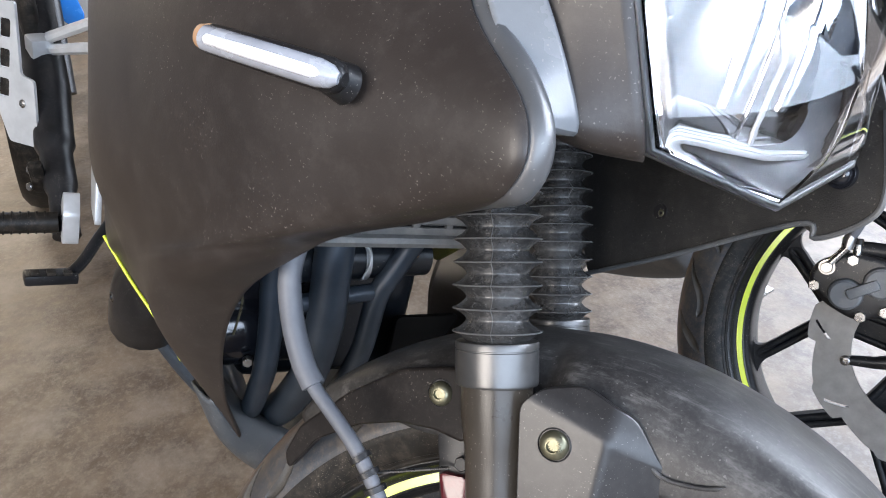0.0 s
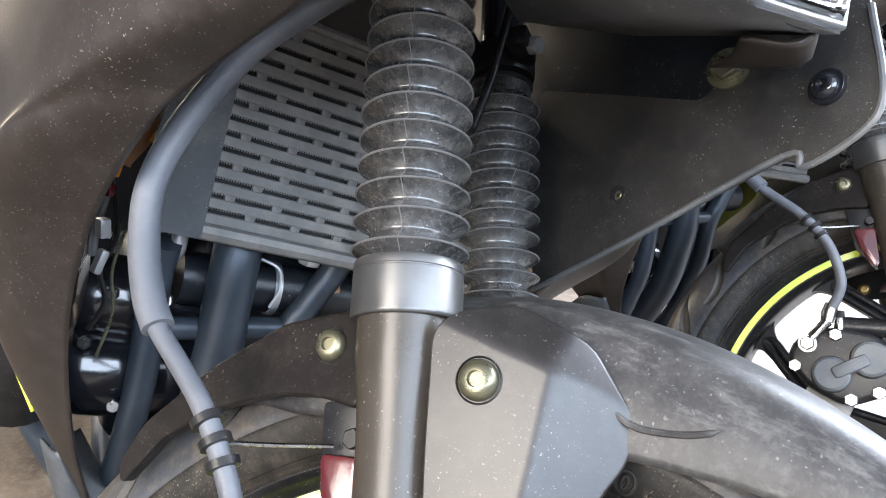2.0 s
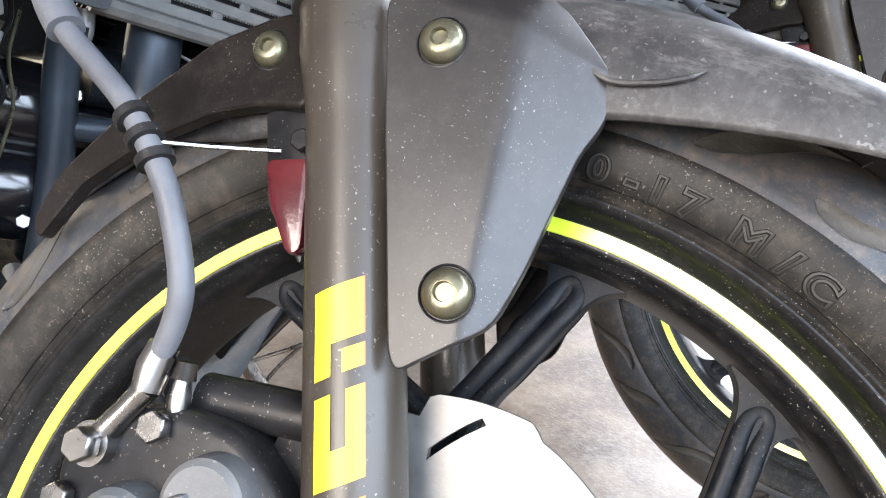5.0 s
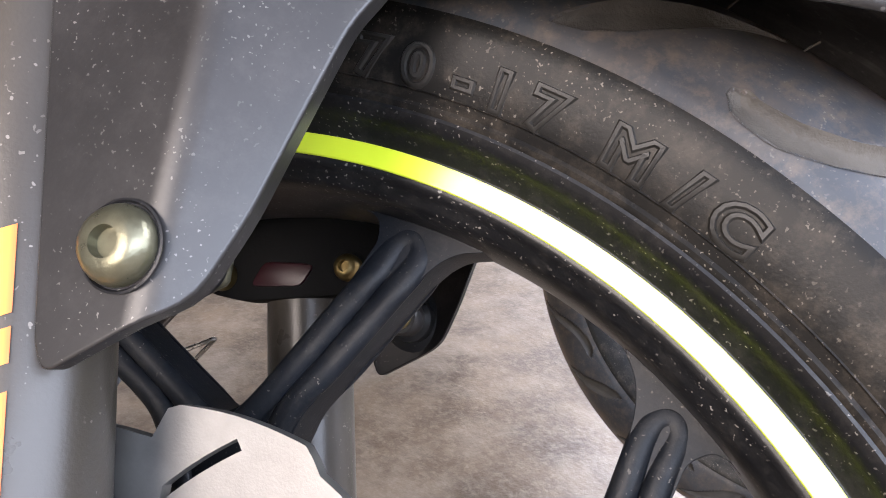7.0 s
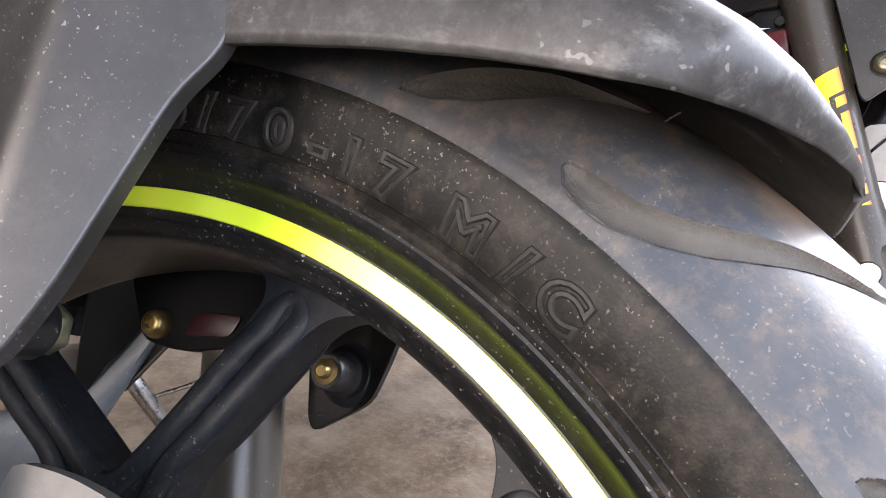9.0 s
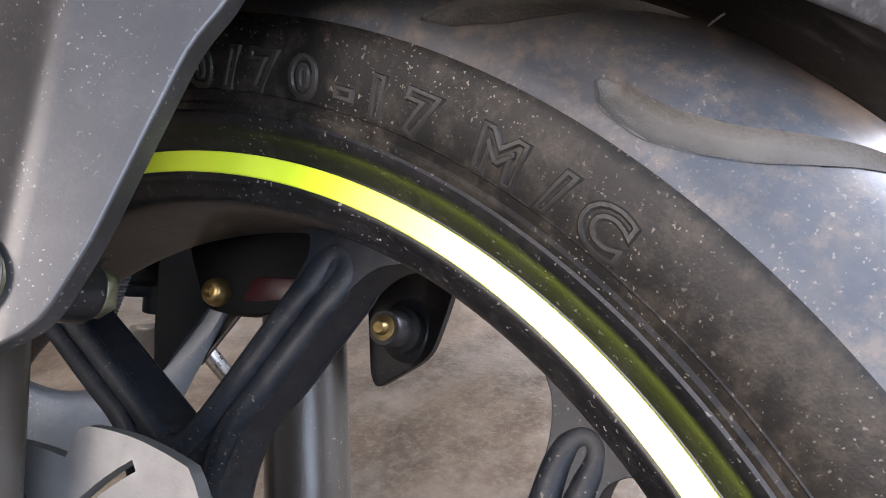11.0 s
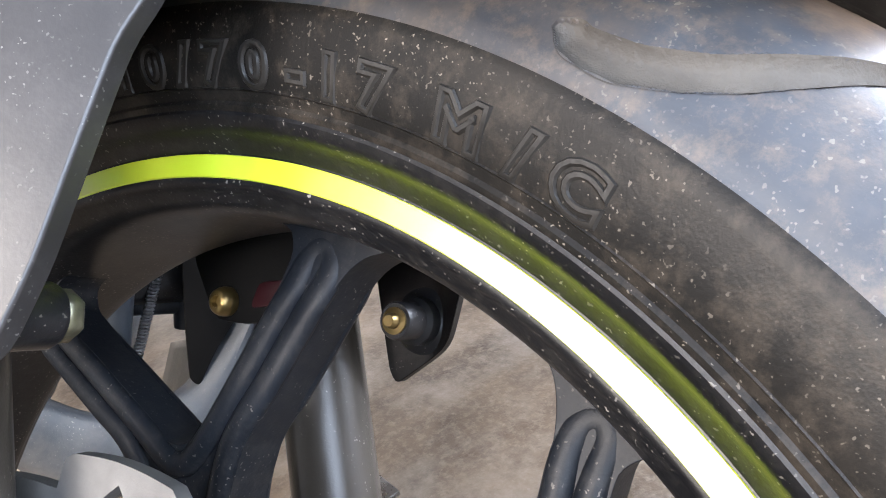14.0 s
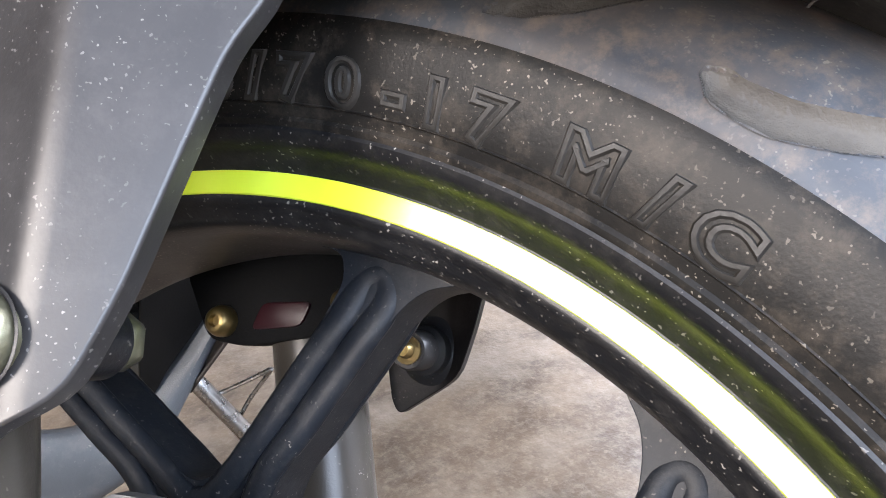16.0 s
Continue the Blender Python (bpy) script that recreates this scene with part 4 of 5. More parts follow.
part("mount_lug", plate(rounded([(-0.075, 0.110), (-0.030, 0.100), (-0.020, 0.060), (-0.040, 0.030), (-0.075, 0.040)], 0.010, 3), 0.016, Matrix(((1, 0, 0, 0), (0, 0, -1, -0.062), (0, 1, 0, 0), (0, 0, 0, 1))), bevel=0.003), BLACK_PAINT, cal)
part("banjo_fitting", joined(moved(lathe([(0.0, -0.008), (0.0085, -0.008), (0.0085, 0.006), (0.0, 0.006)], 24), axis((-0.1330, -0.096, 0.0600), (0, -1, 0))), tube([(-0.1325, -0.098, 0.063), (-0.1270, -0.098, 0.076), (-0.1222, -0.098, 0.087)], [0.0055, 0.0046, 0.0052], 16)), STEEL, cal, "bright steel banjo fitting")
hex_bolt(cal, (-0.1330, -0.102, 0.0600), (0, -1, 0), 0.0068, 0.007, STEEL, "banjo_bolt")

# brake hose, from the caliper up past the radiator to the clamp
hose = front("brake_hose", tube(smooth_path([(-0.1225, -0.0985, 0.0985), (-0.1195, -0.1030, 0.1130), (-0.1200, -0.1070, 0.1265), (-0.1275, -0.1105, 0.1420), (-0.1395, -0.1135, 0.1585), (-0.1560, -0.115, 0.1725), (-0.1740, -0.115, 0.1838), (-0.1960, -0.115, 0.1935), (-0.2150, -0.115, 0.2020), (-0.2293, -0.115, 0.2128)], 8), 0.0048, 16), HOSE, "grey rubber brake hose")
part("sleeve", tube(smooth_path([(-0.2140, -0.115, 0.2015), (-0.2293, -0.115, 0.2128), (-0.2490, -0.115, 0.2357), (-0.2625, -0.1147, 0.2627), (-0.2650, -0.1115, 0.2975), (-0.2560, -0.1060, 0.3462), (-0.2370, -0.0980, 0.3840), (-0.2180, -0.0920, 0.4100), (-0.195, -0.080, 0.440)], 8), 0.0076, 20), HOSE, hose, "thick grey protective sleeve")
part("crimp", tube([(-0.1222, -0.098, 0.0860), (-0.1232, -0.098, 0.0955), (-0.1228, -0.098, 0.1040)], [0.0060, 0.0068, 0.0060], 16), STEEL, hose, "bright crimped ferrule")
for p, d in (((-0.1560, -0.115, 0.1725), (-0.8, 0, 0.55)), ((-0.1480, -0.1143, 0.1662), (-0.75, 0, 0.65)), ((-0.1650, -0.115, 0.1783), (-0.85, 0, 0.5))):
    part("hose_tie", moved(lathe([(0.0054, -0.002), (0.0072, -0.0018), (0.0074, 0.0018), (0.0054, 0.002)], 20), axis(p, d)), BLACK_PAINT, hose, "black cable tie")
part("tie_tail", tube([(-0.1560, -0.112, 0.1725), (-0.140, -0.099, 0.180), (-0.120, -0.084, 0.1900)], 0.0011, 6), STEEL, hose, "thin bright wire to the bracket")
part("hose_clip", moved(lathe([(0.0088, -0.004), (0.0108, -0.004), (0.0108, 0.004), (0.0088, 0.004)], 20), axis((-0.2180, -0.0920, 0.4100), (0.6, 0.2, 0.75))), BRASS, hose, "dull yellow hose clip")

# ---- body: side fairings with a rolled front edge ----
UPPER = [
    [(-0.100, -0.150, 0.800), (-0.17, -0.200, 0.800), (-0.25, -0.245, 0.80), (-0.36, -0.275, 0.79), (-0.45, -0.270, 0.78), (-0.56, -0.250, 0.76)],
    [(-0.066, -0.161, 0.7415), (-0.13, -0.202, 0.735), (-0.22, -0.245, 0.725), (-0.36, -0.272, 0.70), (-0.45, -0.268, 0.68), (-0.55, -0.250, 0.66)],
    [(-0.0065, -0.160, 0.7055), (-0.07, -0.191, 0.690), (-0.18, -0.240, 0.665), (-0.34, -0.270, 0.63), (-0.44, -0.265, 0.60), (-0.54, -0.247, 0.57)],
    [(-0.0025, -0.159, 0.6760), (-0.06, -0.183, 0.655), (-0.16, -0.230, 0.620), (-0.32, -0.266, 0.57), (-0.43, -0.260, 0.53), (-0.53, -0.240, 0.50)],
]
MIDDLE = [
    [(-0.043, -0.157, 0.6465), (-0.085, -0.190, 0.625), (-0.17, -0.228, 0.580), (-0.32, -0.250, 0.52), (-0.42, -0.241, 0.48), (-0.517, -0.2345, 0.425)],
    [(-0.108, -0.174, 0.6085), (-0.138, -0.210, 0.589), (-0.205, -0.237, 0.553), (-0.33, -0.242, 0.495), (-0.42, -0.229, 0.450), (-0.504, -0.2225, 0.4075)],
    [(-0.140, -0.186, 0.580), (-0.168, -0.220, 0.562), (-0.235, -0.240, 0.528), (-0.34, -0.233, 0.47), (-0.42, -0.218, 0.42), (-0.490, -0.210, 0.390)],
    [(-0.210, -0.190, 0.520), (-0.232, -0.218, 0.508), (-0.285, -0.230, 0.472), (-0.36, -0.210, 0.42), (-0.41, -0.195, 0.385), (-0.460, -0.187, 0.360)],
]
LOWER = [
    [(-0.270, -0.180, 0.445), (-0.285, -0.200, 0.438), (-0.325, -0.202, 0.408), (-0.37, -0.181, 0.37), (-0.40, -0.169, 0.345), (-0.430, -0.163, 0.325)],
    [(-0.335, -0.150, 0.345), (-0.348, -0.152, 0.335), (-0.362, -0.150, 0.322), (-0.376, -0.145, 0.310), (-0.390, -0.140, 0.298), (-0.404, -0.135, 0.288)],
    [(-0.370, -0.114, 0.262), (-0.371, -0.114, 0.262), (-0.372, -0.113, 0.261), (-0.373, -0.113, 0.261), (-0.374, -0.112, 0.260), (-0.376, -0.111, 0.259)],
]
OUT = UPPER + MIDDLE + LOWER


def mirror(p):
    return (p[0], 2 * MID - p[1], p[2])


def fairing(side):
    rows = []
    for r in OUT:
        e = Vector(r[0])
        roll = 0.10 + 0.90 * min(1.0, max(0.0, (e.z - 0.655) / 0.03))
        inner = [e + Vector((-0.010, 0.018, 0.004)) * roll, e + Vector((-0.002, 0.007, 0.001)) * roll]
        if side < 0:
            rows.append([tuple(q) for q in inner] + list(r))
        else:
            back = float(np.interp(e.z, (0.42, 0.52, 0.66, 0.80), (0.0, 0.034, 0.034, 0.02)))
            rows.append([(q[0] - back, mirror(q)[1] + 0.012 * roll, q[2] + 0.4 * back + 0.010 * roll) for q in r])
    return grid_surface(rows, 6, 7)


for side in (-1, 1):
    f = lambda p, s=side: p if s < 0 else mirror(p)
    cover = part("side_fairing", fairing(side), PLASTIC, bike, "matte black-brown side fairing with speckled dust")
    thicken(cover, 0.003, 0.0).modifiers[0].use_even_offset = False
    if side < 0:
        part("front_lip", tube(smooth_path([f(p) for p in ((-0.100, -0.143, 0.800), (-0.062, -0.147, 0.7405), (-0.0225, -0.147, 0.7170), (-0.0045, -0.147, 0.7030), (0.0010, -0.147, 0.6905), (-0.0015, -0.148, 0.6785), (-0.012, -0.149, 0.6680), (-0.046, -0.150, 0.6475))], 6), [0.0080] * 32 + [0.0076, 0.0070, 0.0062, 0.0054, 0.0046, 0.0038, 0.0032, 0.0028, 0.0024, 0.0020, 0.0016], 16), LIP_PLASTIC, cover, "rounded satin front lip, paler for the front reflection")
    edge = [f(p) for p in ((-0.5195, -0.2380, 0.425), (-0.4925, -0.2150, 0.390), (-0.4625, -0.1920, 0.360), (-0.4325, -0.1680, 0.325))]
    part("neon_line", tube(smooth_path(edge, 8), 0.0017, 8), NEON, cover, "thin neon yellow edge line")

# belly pan: a rolled lip across the front that joins the two fairings, then a trough to the rear
LIP = [(-0.160, 0.312, -0.148, 0.330), (-0.132, 0.258, -0.118, 0.292), (-0.082, 0.206, -0.066, 0.254), (MID, 0.168, MID, 0.234), (0.046, 0.200, 0.034, 0.246), (0.074, 0.256, 0.066, 0.282), (0.096, 0.312, 0.090, 0.326)]
pan = part("belly_pan", grid_surface([[(-0.62, MID + (a - MID) * 0.62, b - 0.10) for a, b, c, d in LIP], [(-0.50, MID + (a - MID) * 0.80, b - 0.055) for a, b, c, d in LIP], [(-0.385 - 1.3 * max(0.0, abs(a - MID) - 0.12), a, b) for a, b, c, d in LIP],
                                      [(-0.366, (a + c) / 2, (b + d) / 2) for a, b, c, d in LIP], [(-0.374, c, d) for a, b, c, d in LIP], [(-0.392, c * 0.93, d) for a, b, c, d in LIP]], 6, 5), SHROUD, bike, "blue-grey plastic belly pan with a rolled lip")
thicken(pan, 0.003, 0.0)
# Flat black plate that fills the area above the pan's left strip.
part("inner_black_plate", plate(rounded([(0.082, 0.318), (0.060, 0.284), (0.047, 0.256), (0.040, 0.262), (0.038, 0.300), (0.036, 0.400), (0.115, 0.400)], 0.006, 3), 0.006, Matrix(((0, 0, -1, -0.372), (1, 0, 0, 0), (0, 1, 0, 0), (0, 0, 0, 1))), bevel=0.0015), DULL_BLACK, bike, "black plate inside the belly pan")
part("inner_panel", plate(rounded([(-0.40, 0.48), (-0.36, 0.56), (-0.45, 0.63), (-0.56, 0.63), (-0.55, 0.45), (-0.47, 0.42)], 0.01, 3), 0.004, Matrix(((1, 0, 0, 0), (0, 0, 1, 0.130), (0, 1, 0, 0), (0, 0, 0, 1))), bevel=0.001), OLIVE, bike, "dull olive inner panel under the fairing")

# indicator on the right fairing, and its twin
for side in (-1, 1):
    f = lambda p, s=side: Vector(p) if s < 0 else Vector(mirror(p))
    base, tip = f((-0.066, -0.207, 0.6985)), f((-0.130, -0.249, 0.6970))
    d = (tip - base).normalized()
    body_ = part("indicator", tube([base - d * 0.004, base - d * 0.001, base + d * 0.004, base.lerp(tip, 0.5), tip - d * 0.006, tip], [0.003, 0.0066, 0.0078, 0.0076, 0.0070, 0.004], 24), BLACK_PAINT, bike, "slim black turn indicator")
    part("end_cap", tube([tip - d * 0.003, tip + d * 0.001, tip + d * 0.003], [0.0066, 0.0056, 0.002], 20), AMBER, body_, "brownish amber end cap")
    nrm = (Vector((0.55, 0, 0.12)) + Vector((0, 0.83 * (-1 if side < 0 else 1), 0))).normalized()
    nrm = (nrm - d * nrm.dot(d)).normalized()
    part("led_strip", tube([base + d * 0.001 + nrm * 0.0100, base + d * 0.005 + nrm * 0.0116, base.lerp(tip, 0.5) + nrm * 0.0117, tip - d * 0.013 + nrm * 0.0112, tip - d * 0.010 + nrm * 0.0100], [0.0012, 0.0027, 0.0028, 0.0025, 0.0010], 12), LED, body_, "white light strip")
    part("lens", tube([base - d * 0.004 + nrm * 0.0050, base - d * 0.001 + nrm * 0.0060, base + d * 0.005 + nrm * 0.0064, base.lerp(tip, 0.5) + nrm * 0.0064, tip - d * 0.008 + nrm * 0.0060, tip - d * 0.004 + nrm * 0.0045], [0.0025, 0.0050, 0.0062, 0.0062, 0.0060, 0.003], 24), FROSTED, body_, "clear ribbed lens")
    part("mount", tube([base + d * 0.007, base + d * 0.006 + f((-0.004, 0.012, -0.004)) - f((0, 0, 0))], [0.0072, 0.0095], 24), BLACK_PAINT, body_, "round rubber mount")

# liner panel inside the left fairing, with its bolts
# the left fairing sits behind its liner
LINER_OUT = [(-0.252, 0.687), (-0.256, 0.620), (-0.195, 0.540), (-0.120, 0.592), (-0.034, 0.655), (-0.020, 0.651), (0.005, 0.673), (0.008, 0.692), (-0.012, 0.735), (-0.030, 0.760), (-0.075, 0.760), (-0.082, 0.705), (-0.098, 0.684)]
for side in (1, -1):
    y0 = 0.105 if side > 0 else 2 * MID - 0.105
    liner = part("fairing_liner", plate(rounded(LINER_OUT, 0.006, 3), 0.004, Matrix(((1, 0, 0, 0), (0, 0, side, y0), (0, 1, 0, 0), (0, 0, 0, 1))), bevel=0.0012), LINER, bike, "grained black plastic liner inside the fairing") if side > 0 else None
    if liner is None:
        continue
    # Blue-grey tube draws the light along the liner's rim.
    part("lit_liner_edge", tube(smooth_path([(x, y0 - 0.001, z) for x, z in ((-0.195, 0.540), (-0.120, 0.592), (-0.034, 0.655), (-0.020, 0.651), (0.004, 0.672), (0.0075, 0.692), (-0.012, 0.735))], 6), 0.0019, 8), SHROUD, liner, "pale edge of the liner, light on its rim painted in")
    part("hole_rim", moved(lathe([(0.0045, 0.0005), (0.0062, 0.0008), (0.0068, -0.001), (0.0045, -0.0012)], 24), axis((-0.142, y0, 0.619), (0, -1, 0))), BLACK_PAINT, liner)
    bolt(liner, (-0.141, y0 + 0.001, 0.6185), (0, -1, 0), 0.0035, 0.002, material=BRASS, name="liner_screw")
    bolt(liner, (-0.021, y0 - 0.002, 0.693), (0, -1, 0), 0.0072, 0.005, material=GLOSS_BLACK, name="liner_bolt", washer=0.0095)
    hex_bolt(liner, (-0.083, y0 - 0.004, 0.702), (0.3, -1, 0), 0.0085, 0.008, BRASS, "flange_nut", "yellow zinc flange nut")
    part("flange", moved(lathe([(0.0, 0.0), (0.0125, 0.0), (0.0120, 0.002), (0.0, 0.002)], 24), axis((-0.083, y0 - 0.003, 0.702), (0.3, -1, 0))), BRASS, liner)
# Bracket drawn oversize and dark, to give the bay its black shade.
part("bay_shade_plate", plate(rounded([(-0.350, 0.600), (-0.250, 0.640), (-0.240, 0.680), (-0.090, 0.680), (-0.050, 0.720), (-0.060, 0.800), (-0.350, 0.800)], 0.008, 3), 0.006, Matrix(((1, 0, 0, 0), (0, 0, 1, 0.118), (0, 1, 0, 0), (0, 0, 0, 1))), bevel=0.002), ENGINE, bike, "dark plate for the bracket and the shaded bay behind the headlight")

# headlight: faceted clear lens, chrome bowl and dark housing
HL = {"tr": (-0.035, -0.112, 0.800), "br": (0.002, -0.086, 0.699), "tip": (0.026, -0.020, 0.685), "bl": (0.008, 0.056, 0.705), "tl": (-0.020, 0.078, 0.790), "top": (-0.010, -0.016, 0.826), "mid": (0.040, -0.018, 0.748)}
h = {k: Vector(v) for k, v in HL.items()}
lamp = part("headlight_housing", ([h["tr"], h["br"], h["tip"], h["bl"], h["tl"], h["top"], Vector((-0.11, -0.10, 0.80)), Vector((-0.10, -0.070, 0.705)), Vector((-0.12, -0.02, 0.690)), Vector((-0.10, 0.045, 0.705)), Vector((-0.11, 0.06, 0.80)), Vector((-0.11, -0.02, 0.84))],
                                  [(0, 1, 7, 6), (1, 2, 8, 7), (2, 3, 9, 8), (3, 4, 10, 9), (4, 5, 11, 10), (5, 0, 6, 11), (6, 7, 8, 9, 10, 11)]), LINER, bike, "black headlight housing with scuffed edges")
thicken(lamp, 0.003, -1.0)
rim6 = [h[k] for k in ("tr", "br", "tip", "bl", "tl", "top")]
border = [rim6[k].lerp(rim6[(k + 1) % 6], q / 6) for k in range(6) for q in range(6)]
dome_v, dome_f = [], []
for q in range(8):
    s_ = q / 8
    dome_v += [p.lerp(h["mid"] + Vector((-0.016, 0, 0)), s_) + Vector((0.016 * (1 - (1 - s_) ** 3), 0, 0)) for p in border]
dome_v.append(h["mid"])
for q in range(7):
    dome_f += [(q * 36 + k, q * 36 + (k + 1) % 36, q * 36 + 36 + (k + 1) % 36, q * 36 + 36 + k) for k in range(36)]
dome_f += [(7 * 36 + k, 7 * 36 + (k + 1) % 36, 8 * 36) for k in range(36)]
thicken(part("lens", (dome_v, dome_f), LENS, lamp, "clear domed headlight lens"), 0.002, -1.0)
part("lens_edge", tube([p + Vector((0.0005, 0, 0)) for p in border[:24]], 0.0022, 10), HAZE, lamp, "clear bevelled rim of the lens")
c = Vector((-0.085, -0.018, 0.748))


def reflector_cell(y0, y1, depth, z0, z1):
    """A concave chromed trough, upright, hollowed backwards between its two edges and closing forward at the top."""
    front_x = lambda y: float(np.interp(y, (-0.105, -0.086, -0.020, 0.050, 0.075), (-0.050, -0.034, 0.006, -0.014, -0.034)))
    rows = []
    for q in range(9):
        v = q / 8
        row = []
        for k in range(13):
            u = k / 12
            y = y0 + (y1 - y0) * u
            hollow = 1.0 - (2.0 * u - 1.0) ** 2
            row.append(Vector((front_x(y) - 0.014 - depth * hollow * (1.0 - 0.55 * v * v) - 0.016 * v ** 3 + 0.006 * v, y, z0 + (z1 - z0) * v)))
        rows.append(row)
    return [p for r in rows for p in r], [(a * 13 + b, a * 13 + b + 1, a * 13 + b + 14, a * 13 + b + 13) for a in range(8) for b in range(12)]


for y0, y1, depth, text in ((-0.082, -0.0215, 0.046, "chromed low-beam reflector"), (-0.0185, 0.052, 0.050, "chromed high-beam reflector")):
    thicken(part("reflector", reflector_cell(y0, y1, depth, 0.706, 0.822), MIRROR, lamp, text), 0.001, 0.0)
# bright cheek beside the low beam, and the smoked border under the lens
part("reflector_cheek", ([Vector(p) for p in ((-0.030, -0.104, 0.796), (0.000, -0.083, 0.704), (-0.052, -0.079, 0.706), (-0.072, -0.084, 0.800))], [(0, 1, 2, 3)]), MIRROR, lamp, "chromed side cheek")
part("lens_border", grid_surface([[h[k] + Vector((-0.009, 0, 0.003)) for k in ("br", "tip", "bl", "tl")],
                                  [h["br"] + Vector((-0.016, 0.006, 0.005)), h["tip"] + Vector((-0.022, -0.006, 0.022)), h["bl"] + Vector((-0.022, -0.020, 0.016)), h["tl"] + Vector((-0.020, -0.026, 0.0))]], 10, 4), SHROUD, lamp, "smoky grey border inside the lens")
for y, z, r in ((-0.062, 0.0, 0.0009), (-0.042, 0.0, 0.0009), (0.018, 0.0, 0.0007)):
    part("flute", tube([(-0.058 if y < 0 else -0.055, y, 0.707), (-0.064, y * 0.97, 0.76), (-0.074, y * 0.94, 0.815)], r, 8), ALLOY, lamp, "thin bright flute")
part("divider", tube([h["top"] + Vector((-0.030, 0, -0.01)), h["mid"] + Vector((-0.040, 0, 0)), h["tip"] + Vector((-0.026, 0, 0.022))], 0.0016, 8), ALLOY, lamp, "bright central divider")
for y in (-0.048, 0.016):
    part("bulb", tube([(-0.088, y, 0.758), (-0.060, y, 0.756), (-0.052, y, 0.7555)], [0.008, 0.008, 0.003], 16), SMOKE, lamp, "clear glass bulb")
for k in range(3):
    q = 0.010 * k
    part("ledge_ridge", tube([(-0.012 - q, -0.072 + q * 0.5, 0.7062), (0.010 - q, -0.022, 0.7062), (-0.006 - q, 0.040 - q * 0.5, 0.7062)], 0.0014, 8), SILVER, lamp, "moulded ridge on the ledge")
part("lower_ledge", plate(rounded([(-0.055, -0.082), (-0.004, -0.074), (0.014, -0.022), (-0.004, 0.042), (-0.055, 0.054)], 0.006, 3), 0.003, pose(0, 0, 0.703), bevel=0.0008), SILVER, lamp, "pale silvered ledge under the lens")
# brow panel at the lens's right flank, and the inner flank, its pale colour a painted sky sheen
for side in (-1, 1):
    f = lambda p, s=side: p if s < 0 else mirror(p)
    brow = [[f(p) for p in r] for r in (
        [(-0.036, -0.114, 0.802), (-0.060, -0.128, 0.800), (-0.090, -0.132, 0.798)],
        [(-0.016, -0.102, 0.752), (-0.045, -0.124, 0.748), (-0.075, -0.130, 0.745)],
        [(0.001, -0.088, 0.699), (-0.012, -0.110, 0.698), (-0.022, -0.122, 0.700)],
        [(-0.020, -0.070, 0.692), (-0.040, -0.090, 0.690), (-0.060, -0.100, 0.690)])]
    thicken(part("headlight_brow", grid_surface(brow, 6, 6), PLASTIC, bike, "matte dark panel flanking the headlight"), 0.003, 0.0)
    flank = [[f(p) for p in r] for r in (
        [(-0.075, -0.150, 0.765), (-0.070, -0.138, 0.768), (-0.068, -0.130, 0.770)],
        [(-0.045, -0.151, 0.735), (-0.040, -0.136, 0.738), (-0.036, -0.126, 0.740)],
        [(-0.012, -0.147, 0.706), (-0.012, -0.130, 0.704), (-0.014, -0.117, 0.703)],
        [(-0.022, -0.143, 0.698), (-0.024, -0.128, 0.696), (-0.026, -0.116, 0.696)])]
    if side < 0:
        thicken(part("inner_flank", grid_surface(flank, 6, 6), SHEEN_PLASTIC, bike, "satin inner flank of the fairing, sky sheen painted in"), 0.003, 0.0)

# ---- radiator with a slotted guard ----
rad = part("radiator", block(0.030, 0.230, 0.158, pose(-0.333, MID + 0.015, 0.595), bevel=0.004), CORE, bike, "dark radiator core")
RW0, RW1, RZ0, RZ1, ROWS = -0.112, 0.125, 0.526, 0.672, 13
step = (RZ1 - RZ0) / ROWS
bm = block(0.004, RW1 - RW0, step * 0.66, bevel=0.0006, seg=1)
for i in range(118):
    y = RW0 - (RW0 + RW1) / 2 + 0.002 * i + 0.001
    bmesh.ops.create_cube(bm, size=1.0, matrix=Matrix.Translation((0.0012, y, -step * 0.36)) @ Matrix.Diagonal((0.0014, 0.0009, step * 0.14, 1)))
bar_mesh = bpy.data.meshes.new("guard_slat")
bm.to_mesh(bar_mesh)
bm.free()
bar_mesh.materials.append(SLAT)
tie_bm = block(0.0036, 0.0072, step * 0.40, bevel=0)
tie_mesh = bpy.data.meshes.new("slat_tie")
tie_bm.to_mesh(tie_mesh)
tie_bm.free()
tie_mesh.materials.append(SLAT)
for k in range(ROWS + 1):
    part("guard_slat", bar_mesh, SLAT, rad, "" if k else "grey comb-edged guard slat", pose(-0.314, (RW0 + RW1) / 2, RZ0 + k * step))
for k in range(ROWS):
    for i in range(8):
        y = RW0 + 0.0035 + 0.0355 * i + (0.0178 if k % 2 else 0.0)
        if y < RW1 - 0.003:
            part("slat_tie", tie_mesh, SLAT, rad, "", pose(-0.3142, y, RZ0 + (k + 0.5) * step))
